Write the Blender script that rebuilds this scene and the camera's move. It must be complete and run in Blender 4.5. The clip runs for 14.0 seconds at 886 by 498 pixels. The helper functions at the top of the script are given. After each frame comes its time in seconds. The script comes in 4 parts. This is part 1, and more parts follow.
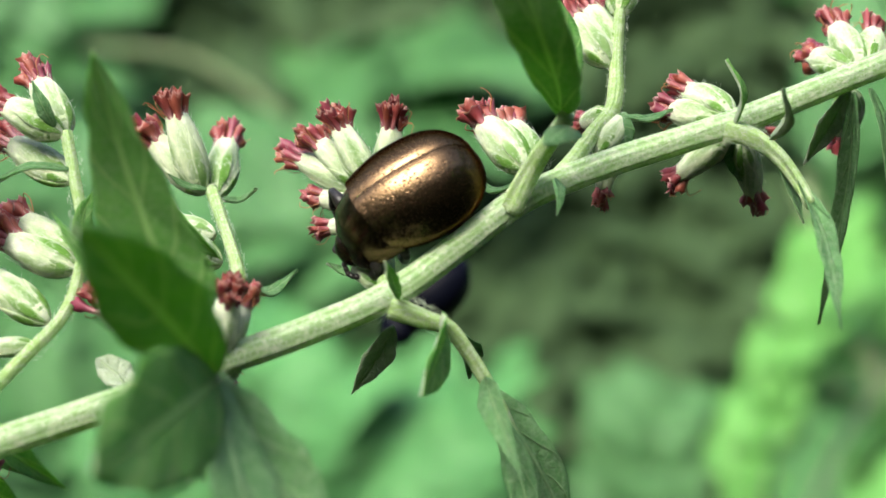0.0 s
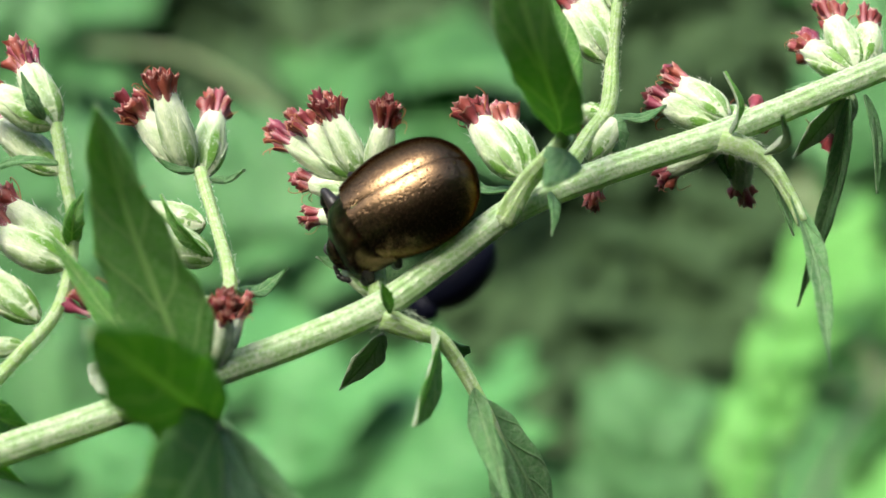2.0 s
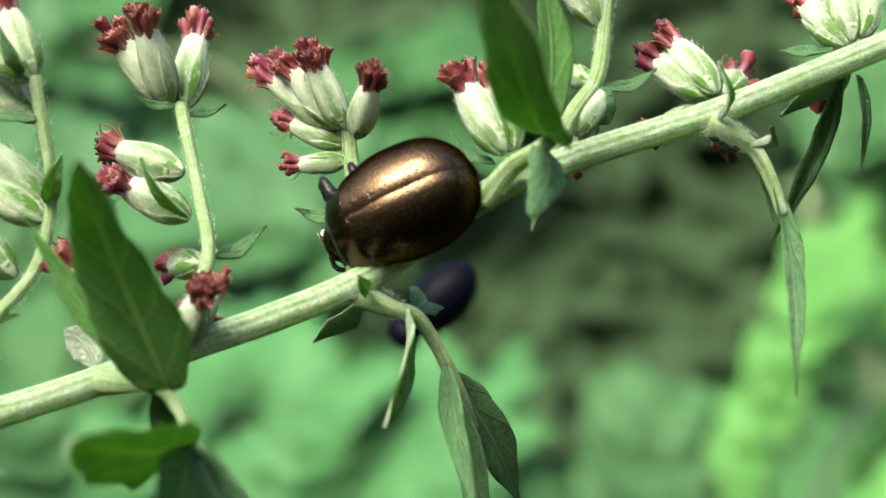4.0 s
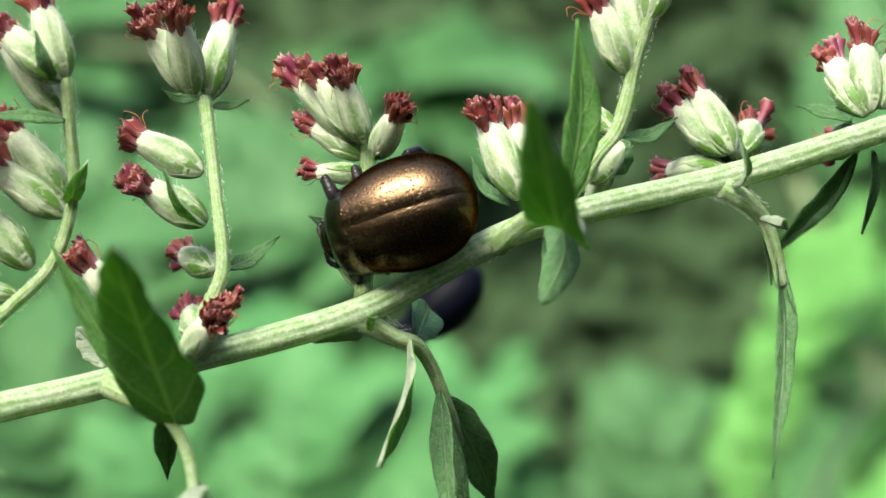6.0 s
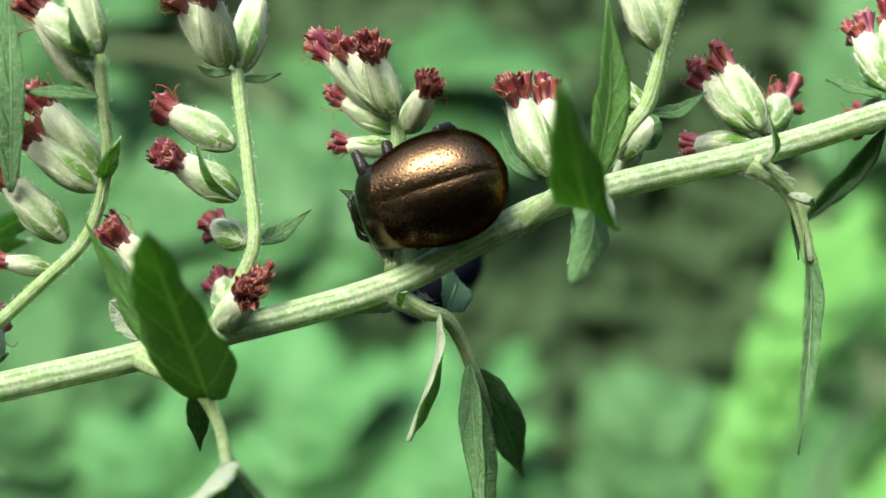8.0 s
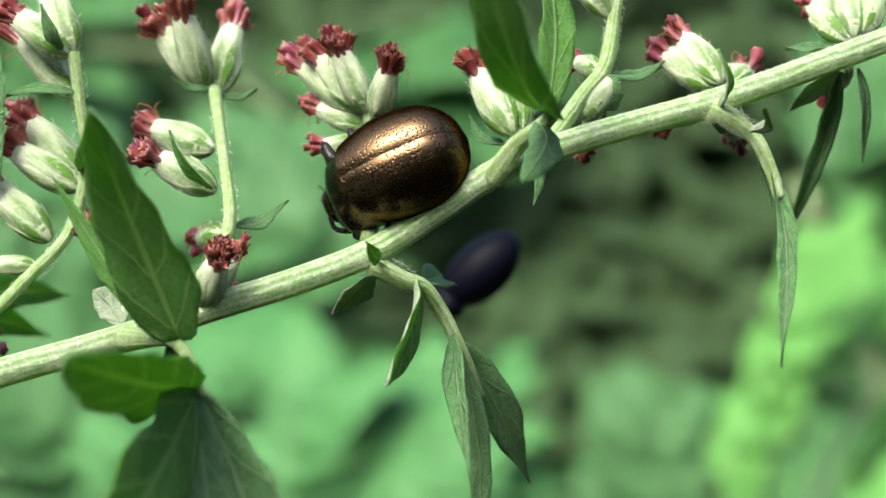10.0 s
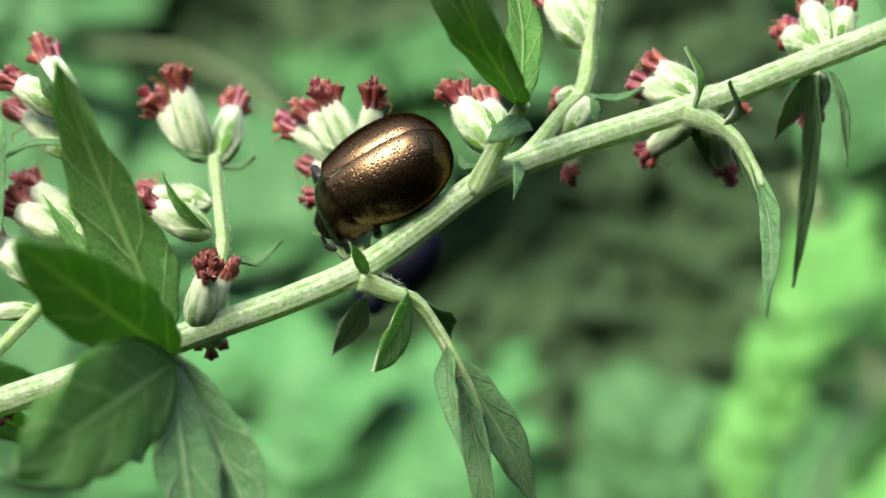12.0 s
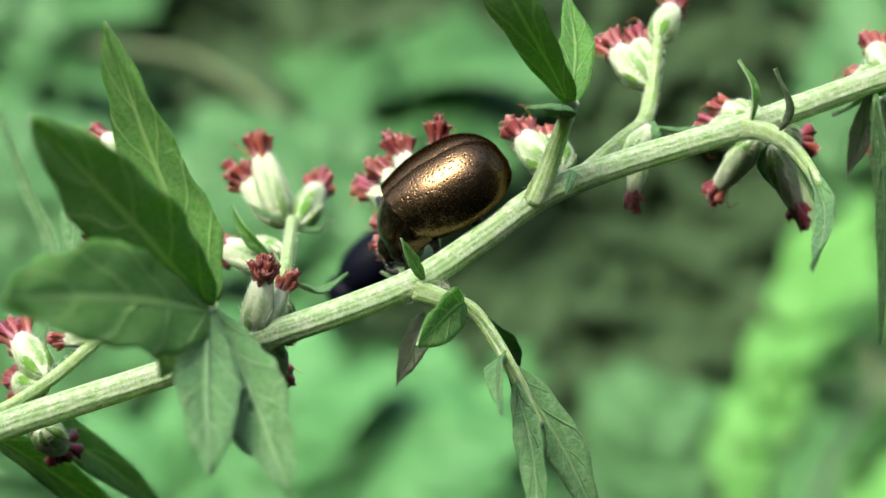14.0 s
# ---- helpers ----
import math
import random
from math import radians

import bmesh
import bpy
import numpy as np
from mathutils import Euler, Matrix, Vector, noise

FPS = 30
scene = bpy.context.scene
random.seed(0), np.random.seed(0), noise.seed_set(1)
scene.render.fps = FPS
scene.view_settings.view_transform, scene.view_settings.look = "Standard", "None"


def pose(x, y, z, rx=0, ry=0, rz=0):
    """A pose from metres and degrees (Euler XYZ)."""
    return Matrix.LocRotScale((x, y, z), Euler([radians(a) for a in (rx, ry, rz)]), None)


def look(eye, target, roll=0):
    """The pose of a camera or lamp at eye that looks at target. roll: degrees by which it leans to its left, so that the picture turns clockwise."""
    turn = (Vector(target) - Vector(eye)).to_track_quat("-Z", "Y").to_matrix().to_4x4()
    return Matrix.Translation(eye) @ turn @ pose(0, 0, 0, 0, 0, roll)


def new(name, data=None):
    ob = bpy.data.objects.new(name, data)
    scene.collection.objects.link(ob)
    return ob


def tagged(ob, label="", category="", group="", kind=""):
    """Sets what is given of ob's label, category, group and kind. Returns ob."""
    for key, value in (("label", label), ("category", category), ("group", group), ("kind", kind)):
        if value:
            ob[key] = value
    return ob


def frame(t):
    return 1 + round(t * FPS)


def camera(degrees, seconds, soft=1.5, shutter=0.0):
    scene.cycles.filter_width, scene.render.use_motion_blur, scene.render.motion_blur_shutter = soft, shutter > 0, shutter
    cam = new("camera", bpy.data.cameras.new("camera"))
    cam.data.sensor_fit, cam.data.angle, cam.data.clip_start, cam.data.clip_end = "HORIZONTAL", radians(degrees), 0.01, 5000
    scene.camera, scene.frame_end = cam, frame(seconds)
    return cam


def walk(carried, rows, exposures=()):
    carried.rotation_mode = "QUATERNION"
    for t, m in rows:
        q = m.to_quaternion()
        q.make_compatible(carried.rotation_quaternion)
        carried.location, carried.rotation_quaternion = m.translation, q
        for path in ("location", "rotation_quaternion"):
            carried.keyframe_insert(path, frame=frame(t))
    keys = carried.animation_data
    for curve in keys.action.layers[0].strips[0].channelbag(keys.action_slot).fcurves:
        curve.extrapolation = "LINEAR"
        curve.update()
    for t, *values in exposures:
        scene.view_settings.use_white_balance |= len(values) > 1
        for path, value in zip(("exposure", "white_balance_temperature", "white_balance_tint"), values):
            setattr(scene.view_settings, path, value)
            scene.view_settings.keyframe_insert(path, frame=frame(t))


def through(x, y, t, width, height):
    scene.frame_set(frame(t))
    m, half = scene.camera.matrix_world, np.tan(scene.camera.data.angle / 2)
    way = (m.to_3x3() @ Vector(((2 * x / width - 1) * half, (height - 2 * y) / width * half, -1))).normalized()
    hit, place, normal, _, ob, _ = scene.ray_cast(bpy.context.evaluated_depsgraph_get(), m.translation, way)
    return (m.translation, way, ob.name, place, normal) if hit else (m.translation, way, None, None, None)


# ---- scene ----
MM = 0.001
EYE_Y, HIGH = -0.08782, 0.7

# ---------- camera: a locked-off close-up lens ----------
cam = camera(24, 14.0)
walk(cam, [(0.0, look((0, EYE_Y, HIGH), (0, 0, HIGH))), (14.0, look((0, EYE_Y, HIGH), (0, 0, HIGH)))])
cam.data.dof.use_dof = True
cam.data.dof.focus_distance = 0.0875
cam.data.dof.aperture_fstop = 54

# ---------- light ----------
world = bpy.data.worlds.new("world")
scene.world = world
world.use_nodes = True
SUN_DIR = Vector((-0.36, -0.58, 0.73)).normalized()
sky = world.node_tree.nodes.new("ShaderNodeTexSky")
sky.sky_type, sky.sun_disc = "NISHITA", False
sky.dust_density = 4.5
sky.sun_elevation = math.asin(SUN_DIR.z)
sky.sun_rotation = math.atan2(SUN_DIR.x, SUN_DIR.y)
world.node_tree.links.new(sky.outputs[0], world.node_tree.nodes["Background"].inputs[0])
world.node_tree.nodes["Background"].inputs[1].default_value = 0.15
sun = new("sun", bpy.data.lights.new("sun", "SUN"))
sun.data.energy, sun.data.angle, sun.data.color = 2.0, radians(28), (0.9, 0.96, 0.84)
sun.matrix_world = look(SUN_DIR * 5, (0, 0, 0))
scene.view_settings.exposure = 1.55


# ---------- materials ----------
class Nodes:
    """Short hand for building a node material."""

    def __init__(self, name):
        self.mat = bpy.data.materials.new(name)
        self.mat.use_nodes = True
        self.tree = self.mat.node_tree
        self.bsdf = self.tree.nodes["Principled BSDF"]
        self.end = self.tree.nodes["Material Output"]

    def add(self, kind, **inputs):
        n = self.tree.nodes.new(kind)
        for k, v in inputs.items():
            self.put(n.inputs[k.replace("_", " ")], v)
        return n

    def put(self, socket, v):
        if isinstance(v, bpy.types.NodeSocket):
            self.tree.links.new(v, socket)
        else:
            socket.default_value = v

    def math(self, op, a, b=0.0, c=0.0):
        n = self.tree.nodes.new("ShaderNodeMath")
        n.operation = op
        for s, v in zip(n.inputs, (a, b, c)):
            self.put(s, v)
        return n.outputs[0]

    def ramp(self, fac, stops):
        n = self.tree.nodes.new("ShaderNodeValToRGB")
        while len(n.color_ramp.elements) < len(stops):
            n.color_ramp.elements.new(0.5)
        for e, (p, c) in zip(n.color_ramp.elements, stops):
            e.position = p
            e.color = (*c, 1) if isinstance(c, tuple) else (c, c, c, 1)
        self.put(n.inputs[0], fac)
        return n.outputs[0]

    def mix(self, fac, a, b, blend="MIX"):
        n = self.tree.nodes.new("ShaderNodeMix")
        n.data_type, n.blend_type = "RGBA", blend
        for s, v in ((n.inputs[0], fac), (n.inputs[6], a), (n.inputs[7], b)):
            self.put(s, (*v, 1) if isinstance(v, tuple) and len(v) == 3 else v)
        return n.outputs[2]

    def noise(self, scale, detail=3.0, rough=0.5, vector=None):
        n = self.add("ShaderNodeTexNoise", Scale=scale, Detail=detail, Roughness=rough)
        if vector is not None:
            self.put(n.inputs["Vector"], vector)
        return n.outputs[0]

    def place(self):
        return self.tree.nodes.new("ShaderNodeTexCoord").outputs["Object"]

    def uv(self):
        s = self.tree.nodes.new("ShaderNodeSeparateXYZ")
        self.put(s.inputs[0], self.tree.nodes.new("ShaderNodeTexCoord").outputs["UV"])
        return s.outputs[0], s.outputs[1]

    def chance(self):
        return self.tree.nodes.new("ShaderNodeObjectInfo").outputs["Random"]

    def bump(self, height, strength, distance):
        b = self.add("ShaderNodeBump", Strength=strength, Distance=distance, Height=height)
        self.put(self.bsdf.inputs["Normal"], b.outputs[0])
        return b.outputs[0]

    def done(self, colour, rough, metal=0.0, glow_through=0.0, through_tint=(1, 1, 1), gloss=0.5):
        self.put(self.bsdf.inputs["Base Color"], (*colour, 1) if isinstance(colour, tuple) else colour)
        self.put(self.bsdf.inputs["Roughness"], rough)
        self.put(self.bsdf.inputs["Metallic"], metal)
        self.put(self.bsdf.inputs["Specular IOR Level"], gloss)
        if glow_through:
            t = self.add("ShaderNodeBsdfTranslucent")
            self.put(t.inputs[0], self.mix(1.0, colour, through_tint, "MULTIPLY"))
            m = self.add("ShaderNodeMixShader", Fac=glow_through)
            self.put(m.inputs[1], self.bsdf.outputs[0])
            self.put(m.inputs[2], t.outputs[0])
            self.put(self.end.inputs[0], m.outputs[0])
        return self.mat


def leaf_material(name, dark, light, vein, downy, fine=9000.0, rough=0.48, through=0.32):
    n = Nodes(name)
    u, v = n.uv()
    across = n.math("ABSOLUTE", n.math("SUBTRACT", u, 0.5))
    p = n.place()
    big = n.noise(700.0, 5.0, 0.65, p)
    grain = n.noise(fine, 4.0, 0.65, p)
    col = n.mix(n.ramp(big, [(0.3, 0.0), (0.7, 1.0)]), dark, light)
    # side veins run forward from the midrib, wavering
    slant = n.math("ADD", n.math("SUBTRACT", n.math("MULTIPLY", v, 4.6), n.math("MULTIPLY", across, 2.2)), n.math("MULTIPLY", n.noise(420.0, 3.0, 0.55, p), 0.75))
    saw = n.math("ABSOLUTE", n.math("SUBTRACT", n.math("FRACT", slant), 0.5))
    side = n.ramp(saw, [(0.0, 1.0), (0.03, 0.7), (0.085, 0.0)])
    mid = n.ramp(across, [(0.0, 1.0), (0.03, 0.75), (0.06, 0.0)])
    net = n.add("ShaderNodeTexVoronoi", Scale=3300.0, Vector=p)
    net.feature = "DISTANCE_TO_EDGE"
    web = n.ramp(net.outputs[0], [(0.0, 1.0), (0.16, 0.0)])
    veins = n.math("MAXIMUM", n.math("MULTIPLY", side, 0.72), n.math("MAXIMUM", n.math("MULTIPLY", mid, 0.9), n.math("MULTIPLY", web, 0.22)))
    col = n.mix(veins, col, vein)
    fuzz = n.ramp(n.noise(3200.0, 4.0, 0.7, p), [(0.45, 0.0), (0.72, downy)])
    col = n.mix(fuzz, col, (0.56, 0.61, 0.5))
    n.bump(n.math("ADD", n.math("MULTIPLY", veins, -0.9), n.math("MULTIPLY", n.math("ADD", grain, big), 0.8)), 1.0, 0.0002)
    return n.done(col, n.ramp(grain, [(0.3, rough - 0.08), (0.7, rough + 0.14)]), 0.0, through, (1.05, 1.35, 0.55))


LEAF = leaf_material("leaf_green", (0.1, 0.285, 0.05), (0.17, 0.4, 0.085), (0.48, 0.68, 0.29), 0.18, rough=0.45, through=0.58)
LEAF_GREY = leaf_material("leaf_grey_green", (0.07, 0.2, 0.058), (0.118, 0.29, 0.094), (0.25, 0.43, 0.19), 0.22, rough=0.6)
LEAF_DOWN = leaf_material("leaf_downy_underside", (0.34, 0.42, 0.28), (0.46, 0.53, 0.39), (0.4, 0.52, 0.28), 0.85, rough=0.75, through=0.2)
LEAF_FAR = leaf_material("leaf_far", (0.034, 0.135, 0.029), (0.055, 0.2, 0.048), (0.11, 0.3, 0.09), 0.1, fine=900.0, through=0.38)
# for the shrub added out of view, kept dark for the beetle's reflections
LEAF_DARK = leaf_material("leaf_dark_unseen", (0.035, 0.055, 0.012), (0.06, 0.09, 0.02), (0.08, 0.12, 0.03), 0.05, fine=900.0, through=0.1)
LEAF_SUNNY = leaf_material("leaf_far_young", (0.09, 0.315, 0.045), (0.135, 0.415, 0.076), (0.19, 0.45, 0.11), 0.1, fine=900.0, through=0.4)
# darkest green: the shade deep in the bank, put into the leaf colour
LEAF_SHADE = leaf_material("leaf_gap_shade", (0.016, 0.042, 0.009), (0.029, 0.07, 0.015), (0.04, 0.09, 0.02), 0.0, fine=900.0, rough=0.75, through=0.25)
LEAF_MID = leaf_material("leaf_far_pale", (0.052, 0.22, 0.05), (0.083, 0.3, 0.08), (0.13, 0.36, 0.11), 0.1, fine=900.0, through=0.4)


def stem_material(name, green, pale, wool):
    n = Nodes(name)
    u, v = n.uv()
    p = n.place()
    line = n.math("SINE", n.math("ADD", n.math("MULTIPLY", u, 2 * math.pi * 13), n.math("MULTIPLY", n.noise(500.0, 3.0, 0.6, p), 5.0)))
    rib = n.ramp(n.math("MULTIPLY_ADD", line, 0.5, 0.5), [(0.0, 0.4), (0.9, 0.95)])
    col = n.mix(rib, green, pale)
    hair = n.noise(7500.0, 5.0, 0.75, p)
    streak = n.noise(2400.0, 4.0, 0.7, p)
    col = n.mix(n.ramp(n.math("MULTIPLY", hair, streak), [(0.2, 0.0), (0.36, wool)]), col, (0.76, 0.8, 0.66))
    stain = n.ramp(n.noise(260.0, 3.0, 0.6, p), [(0.62, 0.0), (0.8, 0.35)])
    col = n.mix(stain, col, (0.2, 0.24, 0.08))
    n.bump(n.math("ADD", n.math("MULTIPLY", line, 0.12), n.math("MULTIPLY", hair, 1.3)), 0.9, 0.00014)
    return n.done(col, 0.62, 0.0, 0.25, (1.1, 1.3, 0.7))


STEM = stem_material("stem_ribbed_green", (0.13, 0.32, 0.05), (0.47, 0.66, 0.32), 0.85)
TWIG = stem_material("branchlet_downy", (0.22, 0.42, 0.08), (0.45, 0.63, 0.25), 0.6)
STALK_FAR = stem_material("stalk_far", (0.12, 0.2, 0.06), (0.25, 0.33, 0.14), 0.3)


def bract_material(name, wide, most):
    n = Nodes(name)
    u, v = n.uv()
    p = n.place()
    across = n.math("ABSOLUTE", n.math("SUBTRACT", u, 0.5))
    wob = n.math("ADD", across, n.math("MULTIPLY_ADD", n.noise(2200.0, 4.0, 0.7, p), 0.7, -0.35))
    stripe = n.ramp(wob, [(0.02 + wide, 1.0), (0.42 + wide, 0.0)])
    low = n.ramp(v, [(0.0, 1.0), (0.55, 0.85), (0.95, 0.05)])
    fac = n.math("MULTIPLY", n.math("MULTIPLY", stripe, low), n.math("MULTIPLY_ADD", n.chance(), 0.4, most))
    pale = n.mix(n.noise(1300.0, 3.0, 0.6, p), (0.82, 0.9, 0.58), (0.95, 0.97, 0.86))
    col = n.mix(fac, pale, (0.13, 0.31, 0.035))
    sheaf = n.add("ShaderNodeCombineXYZ", X=n.math("MULTIPLY_ADD", u, 5.0, n.math("MULTIPLY", n.chance(), 40.0)), Y=n.math("MULTIPLY", v, 2.2))
    streak = n.noise(1.0, 4.0, 0.7, sheaf.outputs[0])
    col = n.mix(n.ramp(streak, [(0.48, 0.0), (0.72, 0.6)]), col, (0.25, 0.44, 0.09))
    # matted white wool in tufts over the green
    clump = n.noise(2600.0, 5.0, 0.8, p)
    wool = n.noise(9500.0, 5.0, 0.8, p)
    col = n.mix(n.ramp(n.math("MULTIPLY", clump, wool), [(0.25, 0.0), (0.38, 0.75)]), col, (0.93, 0.95, 0.86))
    n.bump(n.math("ADD", wool, n.math("MULTIPLY", clump, 1.4)), 0.85, 0.00011)
    return n.done(col, 0.62, 0.0, 0.3, (1.05, 1.15, 0.75), gloss=0.35)


BRACT = bract_material("bract_woolly", 0.0, 0.6)
BRACT_GREEN = bract_material("bract_green", 0.22, 0.9)


def floret_material(name, a, b, edge):
    n = Nodes(name)
    u, v = n.uv()
    p = n.place()
    col = n.mix(n.noise(3000.0, 3.0, 0.6, p), a, b)
    tint = n.chance()
    col = n.mix(n.ramp(tint, [(0.45, 0.0), (1.0, 0.6)]), col, (0.36, 0.1, 0.05))
    col = n.mix(n.ramp(tint, [(0.0, 0.55), (0.25, 0.0)]), col, (0.24, 0.035, 0.11))
    col = n.mix(n.ramp(v, [(0.0, 0.9), (0.3, 0.45), (0.6, 0.0)]), col, (0.55, 0.28, 0.32))
    col = n.mix(n.ramp(v, [(0.9, 0.0), (1.0, 0.7)]), col, edge)
    n.bump(n.noise(9000.0, 3.0, 0.6, p), 0.5, 0.00008)
    return n.done(col, 0.36, 0.0, 0.28, (1.3, 0.7, 0.6))


FLORET = floret_material("floret_crimson", (0.16, 0.022, 0.028), (0.33, 0.058, 0.064), (0.82, 0.6, 0.52))
n_ = Nodes("white_down")
DOWN_HAIR = n_.done(n_.mix(n_.noise(1200.0), (0.6, 0.68, 0.5), (0.76, 0.8, 0.68)), 0.6, 0.0, 0.35, (1, 1, 1))
n_ = Nodes("style_rust")
STYLE = n_.done(n_.mix(n_.noise(2500.0), (0.3, 0.09, 0.03), (0.42, 0.19, 0.08)), 0.45, 0.0, 0.25, (1.2, 0.9, 0.6))


def elytra_material():
    n = Nodes("elytra_bronze")
    p = n.place()
    pits = n.add("ShaderNodeTexVoronoi", Scale=5800.0, Vector=p, Randomness=0.7)
    pit = n.ramp(pits.outputs[0], [(0.14, 0.0), (0.4, 1.0)])
    fine = n.noise(14000.0, 3.0, 0.6, p)
    slow = n.noise(420.0, 3.0, 0.6, p)
    col = n.mix(slow, (0.085, 0.054, 0.03), (0.135, 0.088, 0.05))
    col = n.mix(n.math("SUBTRACT", 1.0, pit), col, (0.03, 0.016, 0.01))
    n.bump(n.math("ADD", pit, n.math("MULTIPLY", fine, 0.1)), 0.3, 0.00004)
    n.put(n.bsdf.inputs["Specular Tint"], (0.22, 0.17, 0.13, 1))
    return n.done(col, n.ramp(fine, [(0.3, 0.22), (0.7, 0.29)]), 1.0)


ELYTRA = elytra_material()


def shell_material(name, a, b, rough, metal, scale, gloss=0.5):
    n = Nodes(name)
    p = n.place()
    pits = n.add("ShaderNodeTexVoronoi", Scale=scale, Vector=p)
    n.bump(n.ramp(pits.outputs[0], [(0.1, 0.0), (0.35, 1.0)]), 0.35, 0.00006)
    return n.done(n.mix(n.noise(900.0, 3.0, 0.6, p), a, b), rough, metal, gloss=gloss)


PRONOTUM = shell_material("pronotum_bronze", (0.055, 0.035, 0.022), (0.11, 0.066, 0.04), 0.19, 1.0, 6500.0)
BLACK = shell_material("leg_black", (0.009, 0.008, 0.008), (0.022, 0.018, 0.017), 0.3, 0.0, 5000.0, 0.25)
BLUEBLACK = shell_material("elytra_blue_black", (0.0015, 0.0016, 0.003), (0.003, 0.0035, 0.009), 0.45, 0.0, 5000.0, 0.05)


def ground_material():
    n = Nodes("soil_litter")
    p = n.place()
    col = n.ramp(n.noise(3.0, 8.0, 0.65, p), [(0.3, (0.025, 0.02, 0.013)), (0.55, (0.05, 0.042, 0.024)), (0.75, (0.045, 0.07, 0.02))])
    n.bump(n.noise(60.0, 6.0, 0.7, p), 0.8, 0.02)
    return n.done(col, 0.9)


GROUND = ground_material()


# ---------- helpers for shapes ----------
def V(*a):
    return Vector(a) * MM


def spline(pts, count):
    """Points evenly spread on a smooth curve through pts."""
    pts = [Vector(p) for p in pts]
    if len(pts) == 2:
        return [pts[0].lerp(pts[1], i / (count - 1)) for i in range(count)]
    ext = [pts[0] * 2 - pts[1], *pts, pts[-1] * 2 - pts[-2]]
    fine = []
    for a, b, c, d in zip(ext, ext[1:], ext[2:], ext[3:]):
        for k in range(12):
            t = k / 12
            fine.append(0.5 * (2 * b + (c - a) * t + (2 * a - 5 * b + 4 * c - d) * t * t + (3 * b - a - 3 * c + d) * t ** 3))
    fine.append(pts[-1])
    run = [0.0]
    for a, b in zip(fine, fine[1:]):
        run.append(run[-1] + (b - a).length)
    out, j = [], 0
    for i in range(count):
        want = run[-1] * i / (count - 1)
        while j < len(run) - 2 and run[j + 1] < want:
            j += 1
        f = (want - run[j]) / max(run[j + 1] - run[j], 1e-12)
        out.append(fine[j].lerp(fine[j + 1], min(max(f, 0), 1)))
    return out


def mesh_from(name, verts, faces, uvs=None, mats=(), face_mats=None, smooth=True):
    me = bpy.data.meshes.new(name)
    me.from_pydata([tuple(v) for v in verts], [], faces)
    for m in mats:
        me.materials.append(m)
    if uvs is not None:
        layer = me.uv_layers.new(name="map")
        for loop in me.loops:
            layer.data[loop.index].uv = uvs[loop.vertex_index]
    if face_mats is not None:
        me.polygons.foreach_set("material_index", face_mats)
    me.polygons.foreach_set("use_smooth", [smooth] * len(me.polygons))
    me.update()
    return me


def part(name, me, parent, label="", m=None):
    ob = new(name, me)
    ob.parent = parent
    if m is not None:
        ob.matrix_basis = m
    return tagged(ob, label)


def tube(pts, radii, sides=16, count=40, ribs=0, rib=0.0, cap=True):
    """A swept round or ribbed rod: verts, faces, uvs."""
    line = spline(pts, count)
    up = Vector((0.1, 0.2, 1))
    verts, faces, uvs = [], [], []
    knots = [i / (len(radii) - 1) for i in range(len(radii))]
    for i, p in enumerate(line):
        d = (line[min(i + 1, count - 1)] - line[max(i - 1, 0)]).normalized()
        side = d.cross(up).normalized()
        up = side.cross(d).normalized()
        f = i / (count - 1)
        r = float(np.interp(f, knots, radii))
        for k in range(sides):
            a = 2 * math.pi * k / sides
            rr = r * (1 + rib * math.cos(ribs * a))
            verts.append(p + side * (rr * math.cos(a)) + up * (rr * math.sin(a)))
            uvs.append((k / sides, f))
    for i in range(count - 1):
        for k in range(sides):
            a, b = i * sides + k, i * sides + (k + 1) % sides
            faces.append((a, b, b + sides, a + sides))
    if cap:
        faces.append(tuple(range(sides))[::-1])
        faces.append(tuple(range((count - 1) * sides, count * sides)))
    return verts, faces, uvs


